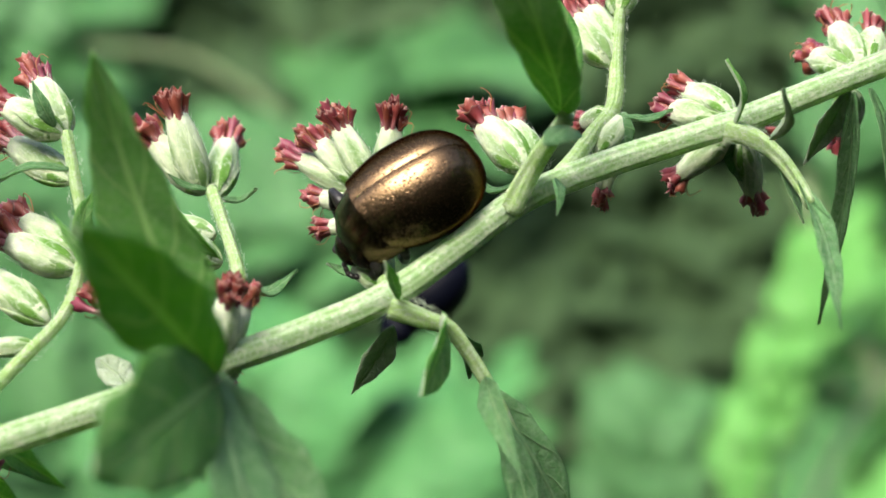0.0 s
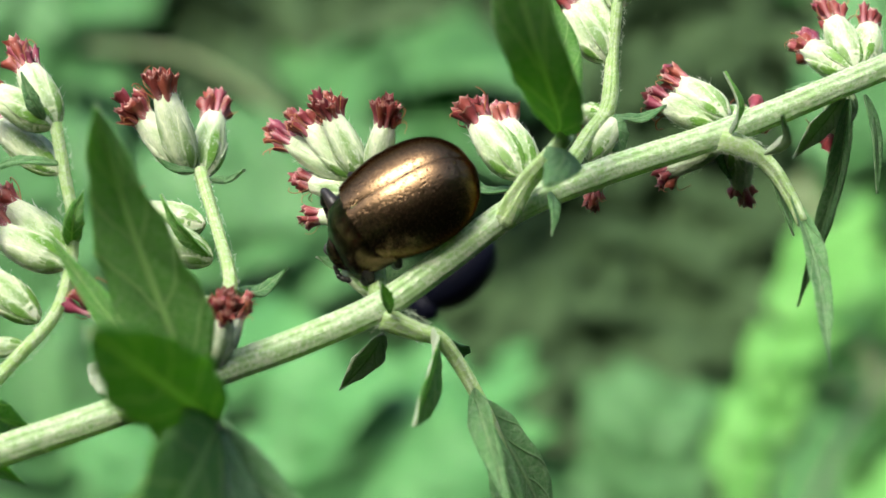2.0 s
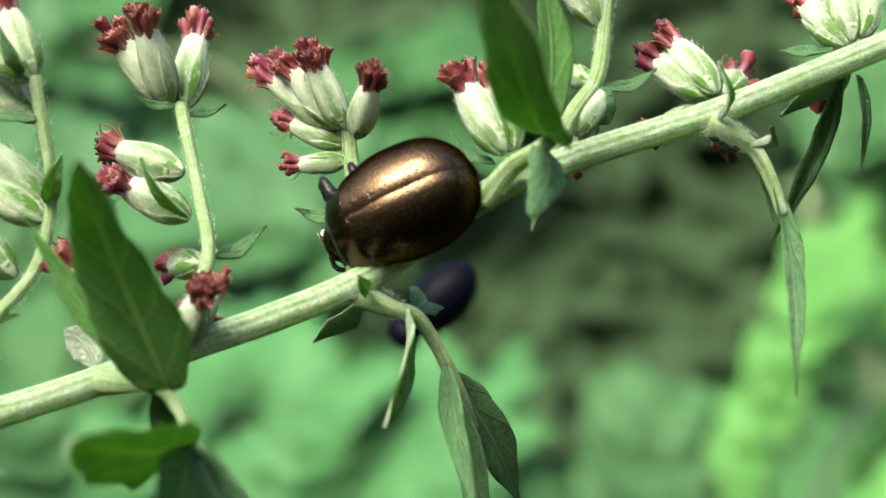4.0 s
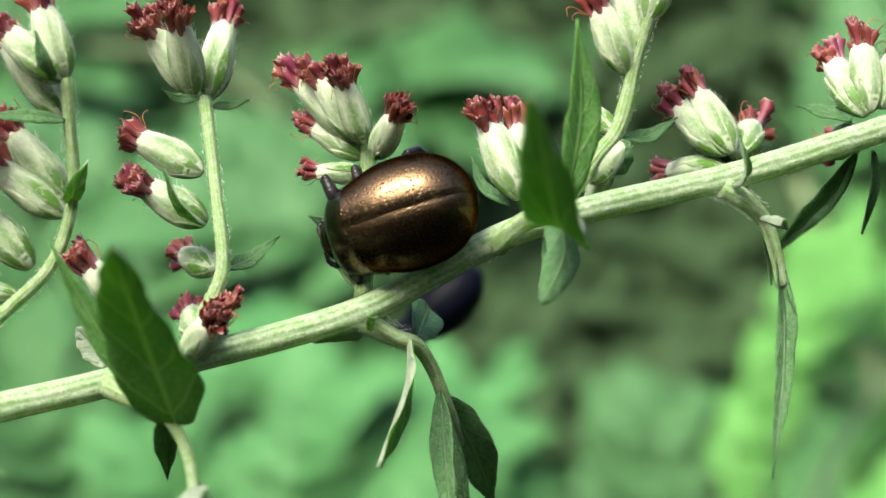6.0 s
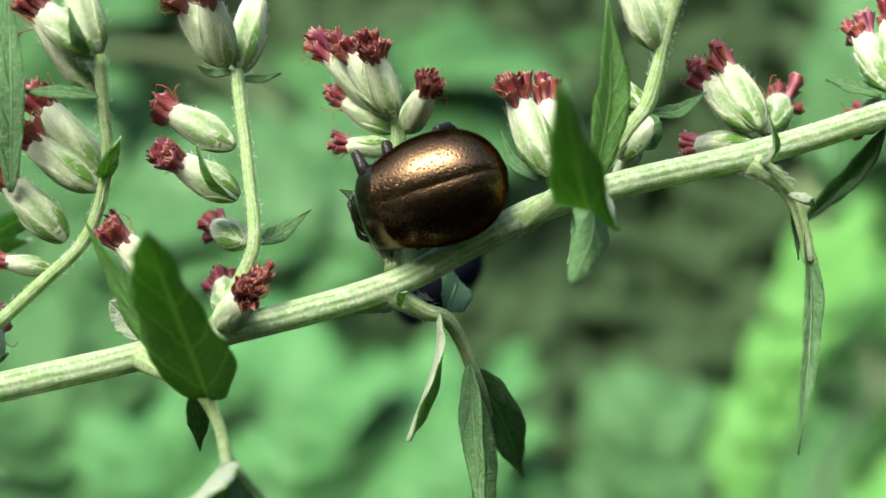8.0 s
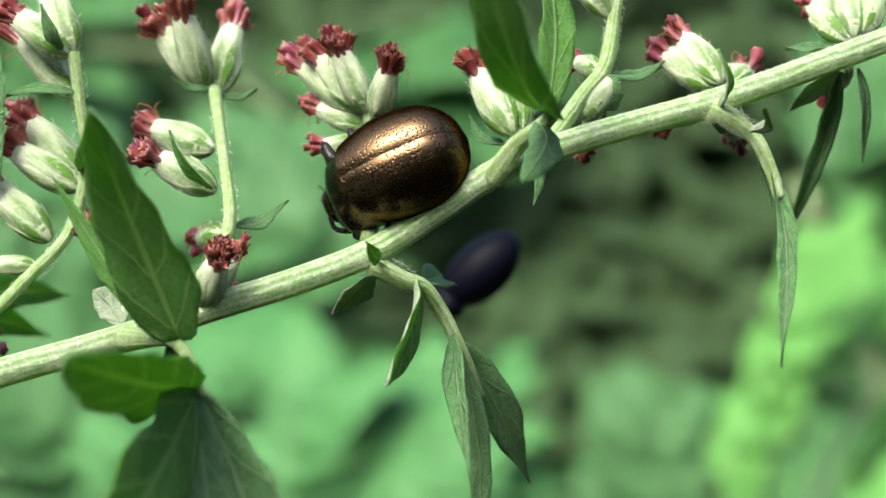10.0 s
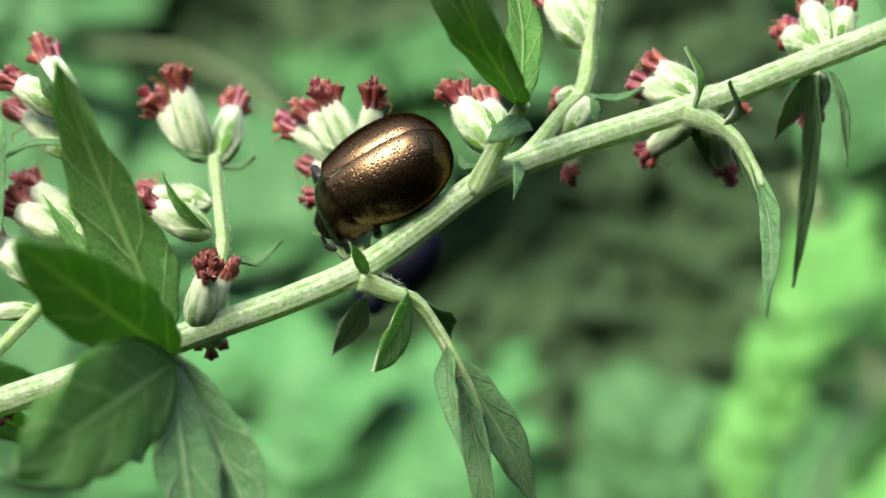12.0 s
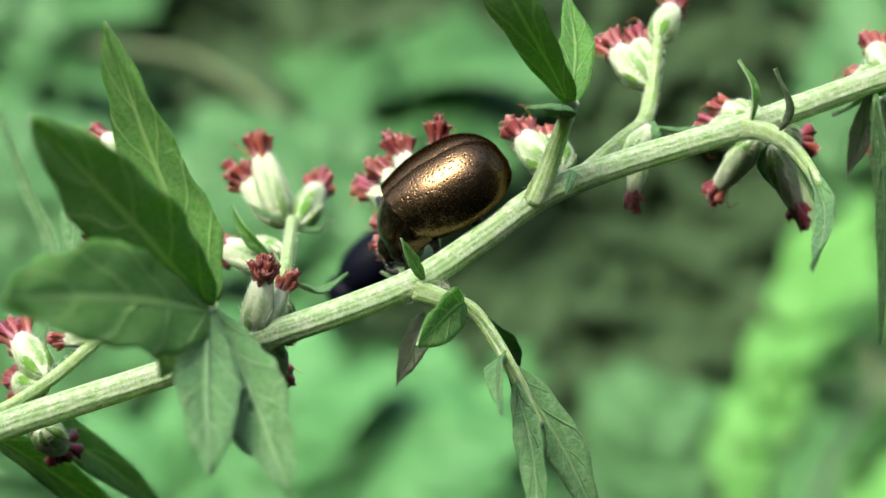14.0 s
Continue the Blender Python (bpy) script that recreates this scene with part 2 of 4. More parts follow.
def blade(pts, width, face, shape="lance", fold=0.25, wave=0.04, seed=0, along=22, across=8, thick=0.00016, teeth=0.0, twist=0.0):
    """A leaf blade with two sides and a rim: verts, faces, uvs and a material number for each face (0 above, 1 below).
    pts: midrib from base to tip. face: the way the upper side looks."""
    rnd = random.Random(seed)
    ph = rnd.random() * 6
    line = spline(pts, along)
    face = Vector(face).normalized()
    verts, uvs = [], []
    for sheet in (1, -1):
        for i, p in enumerate(line):
            v = i / (along - 1)
            d = (line[min(i + 1, along - 1)] - line[max(i - 1, 0)]).normalized()
            f = Matrix.Rotation(radians(twist) * v, 3, d) @ face
            side = d.cross(f).normalized()
            out = side.cross(d).normalized()
            if shape == "lance":
                w = math.sin(math.pi * min(1.0, 0.012 + 0.988 * v) ** 0.82) ** (0.7 + 0.45 * v)
                w *= 1 - 0.2 * v
            elif shape == "ovate":
                w = math.sin(math.pi * min(1.0, 0.012 + 0.988 * v) ** 0.6) ** 0.8
            elif shape == "oval":
                w = math.sin(math.pi * (0.015 + 0.985 * v) ** 0.95) ** 0.62
            else:
                w = (0.14 + 0.86 * math.sin(math.pi / 2 * min(1.0, v / 0.52))) * (1 - min(1.0, max(0.0, (v - 0.42) / 0.58)) ** 1.75) ** 0.9
            w = max(w, 0.02) * width / 2
            for k in range(across + 1):
                s = 2 * k / across - 1
                edge = abs(s)
                rough_edge = 0.055 * edge ** 3 * math.sin(v * 17 + ph * 2 + 2 * s) + 0.035 * edge ** 4 * math.sin(v * 31 + ph + s)
                ww = w * (1 + (rough_edge if along > 9 else 0.0) + teeth * edge ** 4 * math.sin(v * 40 + ph) * (0.5 + 0.5 * math.sin(v * 13 + s * 3)))
                lift = fold * w * edge ** 1.3 + wave * width * edge ** 2 * math.sin(v * 9 + ph + (0 if s < 0 else 2.1)) + (0.022 * width * edge * math.sin(v * 21 + s * 5 + ph) if along > 9 else 0.0) - 0.03 * width * math.exp(-((s / 0.14) ** 2))
                rim = 1 - 0.8 * edge ** 6
                verts.append(p + side * (ww * s) + out * (lift + sheet * thick * 0.5 * rim))
                uvs.append((k / across, v))
    n = across + 1
    half = along * n
    faces, mats = [], []
    for i in range(along - 1):
        for k in range(across):
            a = i * n + k
            faces.append((a, a + n, a + n + 1, a + 1))
            mats.append(0)
            b = half + a
            faces.append((b, b + 1, b + n + 1, b + n))
            mats.append(1)
    ring = [k for k in range(n)] + [i * n + across for i in range(1, along)] + [(along - 1) * n + k for k in range(across - 1, -1, -1)] + [i * n for i in range(along - 2, 0, -1)]
    for a, b in zip(ring, ring[1:] + ring[:1]):
        faces.append((a, b, b + half, a + half))
        mats.append(0)
    return verts, faces, uvs, mats


def joined(chunks):
    """Several (verts, faces, uvs[, mats]) as one."""
    verts, faces, uvs, mats = [], [], [], []
    for c in chunks:
        o = len(verts)
        verts += c[0]
        faces += [tuple(i + o for i in f) for f in c[1]]
        uvs += c[2]
        mats += c[3] if len(c) > 3 else [0] * len(c[1])
    return verts, faces, uvs, mats


def ellipsoid(a, b, c, rings=24, sides=36, squash=1.0):
    verts, faces, uvs = [], [], []
    for i in range(rings + 1):
        t = math.pi * i / rings
        for k in range(sides):
            s = 2 * math.pi * k / sides
            z = c * math.sin(t) * math.sin(s)
            verts.append(Vector((a * math.cos(t), b * math.sin(t) * math.cos(s), z if z > 0 else z * squash)))
            uvs.append((k / sides, i / rings))
    for i in range(rings):
        for k in range(sides):
            p, q = i * sides + k, i * sides + (k + 1) % sides
            faces.append((p, q, q + sides, p + sides))
    return verts, faces, uvs


# ---------- the ground and the thicket around ----------
def ground():
    n = 60
    span = [-400, -60, -12, *[(-4 + 8 * i / n) for i in range(n + 1)], 12, 60, 400]
    verts = [Vector((x, y, 0.0 if max(abs(x), abs(y)) > 4 else 0.03 * noise.noise((x * 2, y * 2, 0)) - 0.015)) for y in span for x in span]
    m = len(span)
    faces = [(j * m + i, j * m + i + 1, (j + 1) * m + i + 1, (j + 1) * m + i) for j in range(m - 1) for i in range(m - 1)]
    ob = new("ground", mesh_from("ground", verts, faces, None, [GROUND]))
    tagged(ob, "dark soil and leaf litter under the thicket", "ground", kind="structure")


ground()
# ---------- the mugwort sprig that sways ----------
SPRIG_BASE = (-46.0, -14.0, -17.5)
SWAY = [  # seconds, shift in mm, turn vector in degrees, from the rest pose
    (0.0, 0.12, -1.48, -0.21, -0.59, -0.60, 0.11),
    (0.3, 0.97, -1.78, -0.20, 0.76, -0.19, 0.32),
    (0.5, 0.50, -1.99, 0.06, 1.66, 0.09, 0.46),
    (0.8, 0.22, -2.15, 0.28, 2.90, 0.19, 0.74),
    (1.0, 0.33, -2.26, 0.15, 3.72, 0.26, 0.93),
    (1.2, 0.85, -2.32, -0.57, 3.98, 0.61, 0.66),
    (1.5, 2.34, -2.39, -1.25, 4.37, 1.14, 0.26),
    (1.8, 1.36, -1.79, -0.17, 6.17, 0.98, 1.30),
    (2.0, -0.28, -1.38, -0.19, 7.36, 0.87, 1.99),
    (2.2, -0.11, -1.63, 0.65, 8.33, 0.98, 1.94),
    (2.5, 0.02, -2.00, -0.08, 9.77, 1.14, 1.85),
    (2.7, -0.44, -1.64, -0.01, 10.66, 1.13, 2.13),
    (4.8, -0.17, -1.40, 0.47, 26.19, 7.25, 2.77),
    (5.0, 0.15, -1.28, 0.16, 26.96, 8.20, 2.63),
    (5.2, 0.62, -1.18, 0.54, 27.67, 8.69, 2.50),
    (5.5, 0.70, -1.03, -0.69, 28.72, 9.43, 2.30),
    (5.8, -0.75, -0.16, -0.21, 29.97, 9.67, 3.00),
    (6.0, -0.73, 0.42, 0.42, 30.79, 9.82, 3.48),
    (6.2, -0.89, 0.52, 1.13, 31.82, 10.02, 3.50),
    (6.5, -0.48, 0.67, 1.45, 33.36, 10.35, 3.54),
    (6.8, -0.48, 0.59, 1.94, 33.90, 10.56, 3.42),
    (7.0, -0.21, 0.54, 2.02, 34.27, 10.71, 3.34),
    (7.2, -0.42, 0.69, 1.70, 34.22, 10.89, 3.40),
    (7.5, -0.58, 0.91, 0.97, 34.14, 11.15, 3.47),
    (7.8, -0.27, 1.03, 1.54, 33.33, 10.32, 3.13),
    (8.0, 0.53, 1.11, 1.54, 32.79, 9.76, 2.90),
    (8.2, 0.38, 1.51, 1.28, 31.33, 9.54, 2.92),
    (10.3, -0.71, 3.22, 1.87, 16.56, 4.18, -1.51),
    (10.5, -0.88, 3.16, 0.89, 15.33, 4.39, -1.59),
    (10.7, -1.19, 3.32, 1.63, 13.75, 3.63, -2.01),
    (11.0, -0.33, 3.57, 1.09, 11.36, 2.49, -2.64),
    (11.2, -0.42, 3.82, 1.91, 9.86, 1.77, -3.08),
    (11.5, -1.12, 4.19, 1.31, 7.60, 0.68, -3.74),
    (11.7, -1.84, 4.21, 1.46, 6.06, 0.43, -4.31),
    (12.0, -0.96, 4.22, 0.99, 3.75, 0.05, -5.18),
    (12.2, 0.11, 4.15, 0.94, 1.97, -0.14, -6.21),
    (12.5, 0.26, 4.04, 0.33, -0.68, -0.41, -7.77),
    (12.8, 0.71, 4.13, 0.22, -2.92, -0.66, -8.71),
    (13.0, 0.64, 4.19, -0.18, -4.42, -0.82, -9.33),
    (13.2, 0.71, 4.30, -0.09, -5.60, -0.99, -9.83),
    (13.5, 0.53, 4.46, 0.28, -7.39, -1.24, -10.56),
    (13.7, 1.14, 4.42, -0.62, -8.84, -1.30, -11.20),
    (14.0, 1.87, 4.34, -0.31, -11.04, -1.39, -12.14),
]


def sway_rows(base):
    """Poses of a thing that rides on the sprig and whose origin rests at base (mm)."""
    rows = []
    for t, x, y, z, a, b, c in SWAY:
        turn = Vector((radians(a), radians(b), radians(c)))
        r = Matrix.Rotation(turn.length, 4, turn.normalized() if turn.length > 1e-9 else Vector((1, 0, 0)))
        rows.append((t, Matrix.Translation((0, 0, HIGH)) @ Matrix.Translation(V(x, y, z)) @ r @ Matrix.Translation(V(*base))))
    return rows


sprig = new("mugwort_sprig")
sprig.matrix_world = Matrix.Translation(V(*SPRIG_BASE) + Vector((0, 0, HIGH)))
tagged(sprig, "flowering mugwort sprig with ribbed green stem and crimson flower heads", "plant")


def S(x, y, z):
    """A place on the sprig at rest, from its base."""
    return V(x - SPRIG_BASE[0], y - SPRIG_BASE[1], z - SPRIG_BASE[2])


def rod(name, pts, radii, material, label="", sides=18, count=40, ribs=0, rib=0.0, parent=None):
    v, f, u = tube([S(*p) for p in pts], [r * MM for r in radii], sides, count, ribs, rib)
    return part(name, mesh_from(name, v, f, u, [material]), parent or sprig, label)


stem = rod("stem", [SPRIG_BASE, (-30, -9.5, -11.6), (-18.7, -7.2, -7.6), (-12.6, -6.0, -5.6), (-9.1, -5.2, -4.25), (-5.5, -4.4, -3.0), (-2.2, -3.6, -1.6), (0.4, -2.9, 0.2), (3.0, -2.3, 2.1), (6.5, -1.5, 3.55), (11.7, -0.3, 5.2), (16.9, 1.1, 7.2), (26, 4, 10.8), (34, 7, 14.5)],
           [0.92, 0.66, 0.6, 0.58, 0.54, 0.47], STEM, "ribbed pale green stem with white down", 72, 220, 9, 0.022)


# flower heads: a few shapes, each used many times
def head_radius(z):
    """The outline of a head: slim at its foot, fullest at two fifths, drawn in at the top (mm)."""
    return float(np.interp(z, [0, 0.15, 0.45, 0.8, 1.15, 1.6, 2.1, 2.45, 2.7], [0.14, 0.33, 0.55, 0.67, 0.71, 0.67, 0.58, 0.49, 0.43]))


def bract_mesh(start, length, half, lift, gape, material):
    """One scale of the head: a curved shell that hugs it, free and pointed at its upper end."""
    rows, cols = 9, 6
    verts, faces, uvs = [], [], []
    for sheet in (1, 0):
        for i in range(rows + 1):
            v = i / rows
            z = start + length * v
            span = half * (math.sin(math.pi * (0.16 + 0.84 * v) ** 0.85) ** 0.7 if v < 1 else 0.03)
            for k in range(cols + 1):
                s = 2 * k / cols - 1
                r = head_radius(z) + lift * (1 - 0.6 * abs(s) ** 3) + 0.02 * sheet * (1 - 0.9 * abs(s) ** 4) + gape * v ** 5 + 0.004
                a = s * span
                verts.append(V(r * math.cos(a), r * math.sin(a), z - 0.08 * s * s * v))
                uvs.append((k / cols, v))
    n, h = cols + 1, (rows + 1) * (cols + 1)
    for i in range(rows):
        for k in range(cols):
            q = i * n + k
            faces.append((q, q + 1, q + n + 1, q + n))
            faces.append((h + q, h + q + n, h + q + n + 1, h + q + 1))
        for k in (0, cols):
            q = i * n + k
            faces.append((q, q + n, h + q + n, h + q) if k == 0 else (q, h + q, h + q + n, q + n))
    return mesh_from("bract", verts, faces, uvs, [material])


BRACTS_OUT = [bract_mesh(0.02, 2.0, 0.38, 0.018, 0.01, BRACT_GREEN), bract_mesh(0.02, 1.45, 0.42, 0.022, 0.04, BRACT_GREEN), bract_mesh(0.02, 1.1, 0.32, 0.03, 0.1, BRACT_GREEN)]
BRACTS_IN = [bract_mesh(0.25, 2.35, 0.85, 0.0, -0.03, BRACT), bract_mesh(0.3, 2.5, 0.8, -0.01, -0.02, BRACT)]


def core_mesh():
    zs = [0, 0.08, 0.2, 0.45, 0.8, 1.15, 1.6, 2.1, 2.45, 2.62]
    verts, faces, uvs, sides = [], [], [], 20
    for i, z in enumerate(zs):
        r = head_radius(z) if i < 9 else 0.26
        for k in range(sides):
            a = 2 * math.pi * k / sides
            verts.append(V(r * math.cos(a), r * math.sin(a), z))
            uvs.append((0.15, z / 2.6))
    for i in range(len(zs) - 1):
        for k in range(sides):
            p, q = i * sides + k, i * sides + (k + 1) % sides
            faces.append((p, q, q + sides, p + sides))
    faces.append(tuple(range(sides))[::-1])
    faces.append(tuple(range(9 * sides, 10 * sides)))
    return mesh_from("flower_head", verts, faces, uvs, [BRACT])


CORE = core_mesh()


def floret_mesh(flare, bend, seed):
    """A little tube that widens into five pointed lobes."""
    rnd = random.Random(seed)
    rings = [(0.11, 0.0), (0.13, 0.35), (0.16, 0.62), (flare * 0.85, 0.82), (flare, 0.95), (flare * 1.02, 1.05)]
    sides, verts, faces, uvs = 10, [], [], []
    for i, (r, z) in enumerate(rings):
        for k in range(sides):
            a = 2 * math.pi * k / sides
            lobe = 1 + rnd.uniform(-0.2, 0.2) * (i / 5) ** 2 + (0.12 if k % 2 == 0 else -0.16) * (i / 5) ** 3
            zz = z + (0.07 if k % 2 == 0 else -0.08) * (i / 5) ** 4 + rnd.uniform(-0.07, 0.07) * i / 5
            verts.append(V(r * lobe * math.cos(a) + bend * z * z, r * lobe * math.sin(a), zz))
            uvs.append((k / sides, z / 1.08))
    for i in range(len(rings) - 1):
        for k in range(sides):
            p, q = i * sides + k, i * sides + (k + 1) % sides
            faces.append((p, q, q + sides, p + sides))
    # the inside of the cup
    o = len(verts)
    for i, (r, z) in enumerate(((flare * 0.95, 0.98), (0.1, 0.7))):
        for k in range(sides):
            a = 2 * math.pi * k / sides
            verts.append(V(r * math.cos(a) + bend * z * z, r * math.sin(a), z))
            uvs.append((k / sides, 0.7))
    for k in range(sides):
        q = (k + 1) % sides
        faces.append((5 * sides + q, 5 * sides + k, o + k, o + q))
        faces.append((o + q, o + k, o + sides + k, o + sides + q))
    # anther tips that stand out of the cup
    for k in range(3):
        a = 2.1 * k + rnd.random()
        e = V(0.07 * math.cos(a) + bend, 0.07 * math.sin(a), 0.85)
        c = tube([e, e + V(0.03 * math.cos(a), 0.03 * math.sin(a), 0.14), e + V(0.07 * math.cos(a), 0.07 * math.sin(a), 0.24)], [0.035 * MM, 0.045 * MM, 0.015 * MM], 5, 5)
        o = len(verts)
        verts += c[0]
        faces += [tuple(i + o for i in f) for f in c[1]]
        uvs += [(0, 0.95)] * len(c[0])
    return mesh_from("floret", verts, faces, uvs, [FLORET])


FLORETS = [floret_mesh(0.28, 0.04, 1), floret_mesh(0.33, 0.09, 2), floret_mesh(0.25, -0.06, 3), floret_mesh(0.3, 0.14, 4), floret_mesh(0.23, 0.1, 5)]


def style_mesh(seed):
    rnd = random.Random(seed)
    a = rnd.uniform(0.35, 0.7)
    v, f, u = tube([V(0, 0, 0), V(0.06, 0, 0.4), V(0.2 * a, 0.08, 0.8), V(0.75 * a, rnd.uniform(-0.2, 0.2), 1.05), V(1.15 * a, rnd.uniform(-0.3, 0.3), rnd.uniform(0.8, 1.3))], [0.027 * MM, 0.025 * MM, 0.022 * MM, 0.018 * MM], 5, 14)
    return mesh_from("style", v, f, u, [STYLE])


STYLES = [style_mesh(s) for s in range(4)]


def wool_mesh(seed, count=190):
    """Fine white hairs that lie along a head and stray from its outline."""
    rnd = random.Random(seed)
    verts, faces = [], []
    for i in range(count):
        z, a = rnd.uniform(0.1, 2.5), rnd.random() * 6.2832
        out = Vector((math.cos(a), math.sin(a), 0))
        way = (out * rnd.uniform(0.02, 0.45) + Vector((-out.y, out.x, 0)) * rnd.uniform(-0.7, 0.7) + Vector((0, 0, rnd.uniform(0.2, 1.0)))).normalized()
        p = (out * (head_radius(z) + 0.015) + Vector((0, 0, z))) * MM
        L = rnd.uniform(0.15, 0.42) * MM
        e = p + way * L
        e += out * max(0.0, (head_radius(z + 0.2) + 0.03) * MM - math.hypot(e.x, e.y))
        w = 0.008 * MM
        n1 = way.orthogonal().normalized()
        n2 = way.cross(n1)
        o = len(verts)
        for t in range(3):
            verts.append(p + (n1 * math.cos(2.0944 * t) + n2 * math.sin(2.0944 * t)) * w)
        verts.append(e)
        faces += [(o, o + 1, o + 3), (o + 1, o + 2, o + 3), (o + 2, o, o + 3)]
    return mesh_from("wool", verts, faces, None, [DOWN_HAIR])


WOOL = [wool_mesh(s) for s in range(3)]


def flower_head(base, tip, size=1.0, florets=7, styles=4, seed=0, parent=None, bud=False):
    """base: where the head sits on its twig; tip: the top of its tuft (mm)."""
    rnd = random.Random(seed * 7 + 1)
    b, t = S(*base), S(*tip)
    if not bud:
        t += (t - b).normalized() * 0.4 * MM
    length = (t - b).length
    k = length / (3.5 * MM) if not bud else length / (2.5 * MM)
    fat = min(max(k, 0.8), 1.12) * size * 0.94
    turn = (t - b).to_track_quat("Z", "Y").to_matrix().to_4x4()
    m = Matrix.Translation(b) @ turn @ Matrix.Rotation(rnd.random() * 6.28, 4, "Z") @ Matrix.Diagonal((fat, fat, k, 1))
    head = part("flower_head", CORE, parent or sprig, "" if not bud else "closed green bud", m)
    for i in range(5):
        part("bract", BRACTS_IN[i % 2], head, "", Matrix.Rotation(i * 1.2566 + rnd.uniform(-0.15, 0.15), 4, "Z"))
    for i in range(5):
        part("bract", BRACTS_OUT[i % 3], head, "", Matrix.Rotation(i * 1.2566 + 0.63 + rnd.uniform(-0.35, 0.35), 4, "Z") @ Matrix.Scale(rnd.uniform(0.9, 1.06), 4))
    tagged(part("wool", WOOL[seed % 3], head, "cobwebby white wool"), kind="stuff")
    if not bud:
        florets += 6
        for i in range(florets):
            a, r = i * 2.4 + rnd.random() * 0.6, 0.33 * math.sqrt((i + 0.3) / florets)
            lean = 17 * r / 0.5 + rnd.uniform(-13, 13)
            part("floret", FLORETS[rnd.randrange(5)], head, "", Matrix.Rotation(a, 4, "Z") @ Matrix.Translation(V(r * 1.1, 0, rnd.uniform(1.95, 2.3) + 0.3 * (1 - r / 0.33))) @ Matrix.Rotation(radians(lean), 4, "Y") @ Matrix.Rotation(rnd.random() * 6, 4, "Z") @ Matrix.Diagonal((*[rnd.uniform(0.84, 1.16)] * 2, rnd.uniform(0.7, 1.25), 1)))
        for i in range(styles + 2):
            a = rnd.random() * 6.28
            part("style", STYLES[rnd.randrange(4)], head, "thread-like rusty style", Matrix.Rotation(a, 4, "Z") @ Matrix.Translation(V(0.35, 0, 2.4)) @ Matrix.Rotation(radians(rnd.uniform(5, 60)), 4, "Y") @ Matrix.Rotation(rnd.random() * 6, 4, "Z") @ Matrix.Scale(rnd.uniform(0.6, 1.0), 4))
    return head


def leaf(pts, width, face, mats=None, label="", parent=None, name="leaf", **more):
    v, f, u, m = blade([S(*p) for p in pts], width * MM, face, **more)
    return part(name, mesh_from(name, v, f, u, mats or [LEAF, LEAF_DOWN], m), parent or sprig, label)


GREY = [LEAF_GREY, LEAF_DOWN]
DOWN = [LEAF_DOWN, LEAF_GREY]

# the flowering branchlet that stands up over the lower stem
rod("side_branch", [(-9.4, -4.9, -4.2), (-8.7, -4.2, -2.4), (-8.3, -3.2, -0.9), (-8.9, -0.6, 0.6), (-9.6, 2.2, 1.9), (-10.1, 4.1, 2.9)], [0.34, 0.29, 0.25, 0.25, 0.29], TWIG, "slender downy flower branchlet", 20, 40, 7, 0.05)
for i, (b, t) in enumerate([((-10.6, 4.5, 2.8), (-11.9, 3.8, 7.1)), ((-10.5, 4.6, 2.8), (-13.2, 5.2, 5.7)), ((-9.95, 4.4, 2.7), (-9.7, 7.8, 5.7)), ((-9.2, -0.9, -0.3), (-12.5, -0.5, 1.05)), ((-9.7, 1.2, 0.9), (-13.2, 3.0, 1.3)), ((-8.7, -1.6, -2.0), (-10.2, 1.6, -3.4))]):
    flower_head(b, t, 1.0 if i != 5 else 0.85, 7, 2 + i % 3, 10 + i)
leaf([(-9.3, -1.5, 0.0), (-10.4, -2.1, 1.2), (-11.2, -1.8, 2.5)], 0.75, (-0.5, -0.8, -0.3), label="narrow bract leaf", fold=0.5)
leaf([(-8.1, -2.6, -1.3), (-7.2, -1.2, -1.5), (-6.1, -0.5, -0.6)], 0.85, (0.1, -0.5, 0.8), GREY, "small downy leaf")
leaf([(-9.9, 4.2, 2.5), (-8.9, 4.6, 2.5), (-8.2, 4.4, 3.0)], 0.5, (0.1, -0.5, 0.8), GREY)
leaf([(-10.3, 4.0, 2.9), (-11.2, 3.3, 3.1), (-11.9, 3.0, 3.6)], 0.5, (-0.2, -0.7, 0.6), GREY)

# the head low on the stem
flower_head((-9.1, -5.1, -4.1), (-8.25, -6.1, -1.25), 1.0, 12, 3, 20)
flower_head((-8.9, -4.9, -4.0), (-7.8, -4.4, -1.6), 0.95, 8, 2, 21)
flower_head((-9.4, -4.7, -3.9), (-8.0, -3.2, -3.9), 0.7, 5, 1, 22)

flower_head((-8.8, -3.8, -4.2), (-9.4, 0.0, -5.1), 0.9, 6, 2, 23)

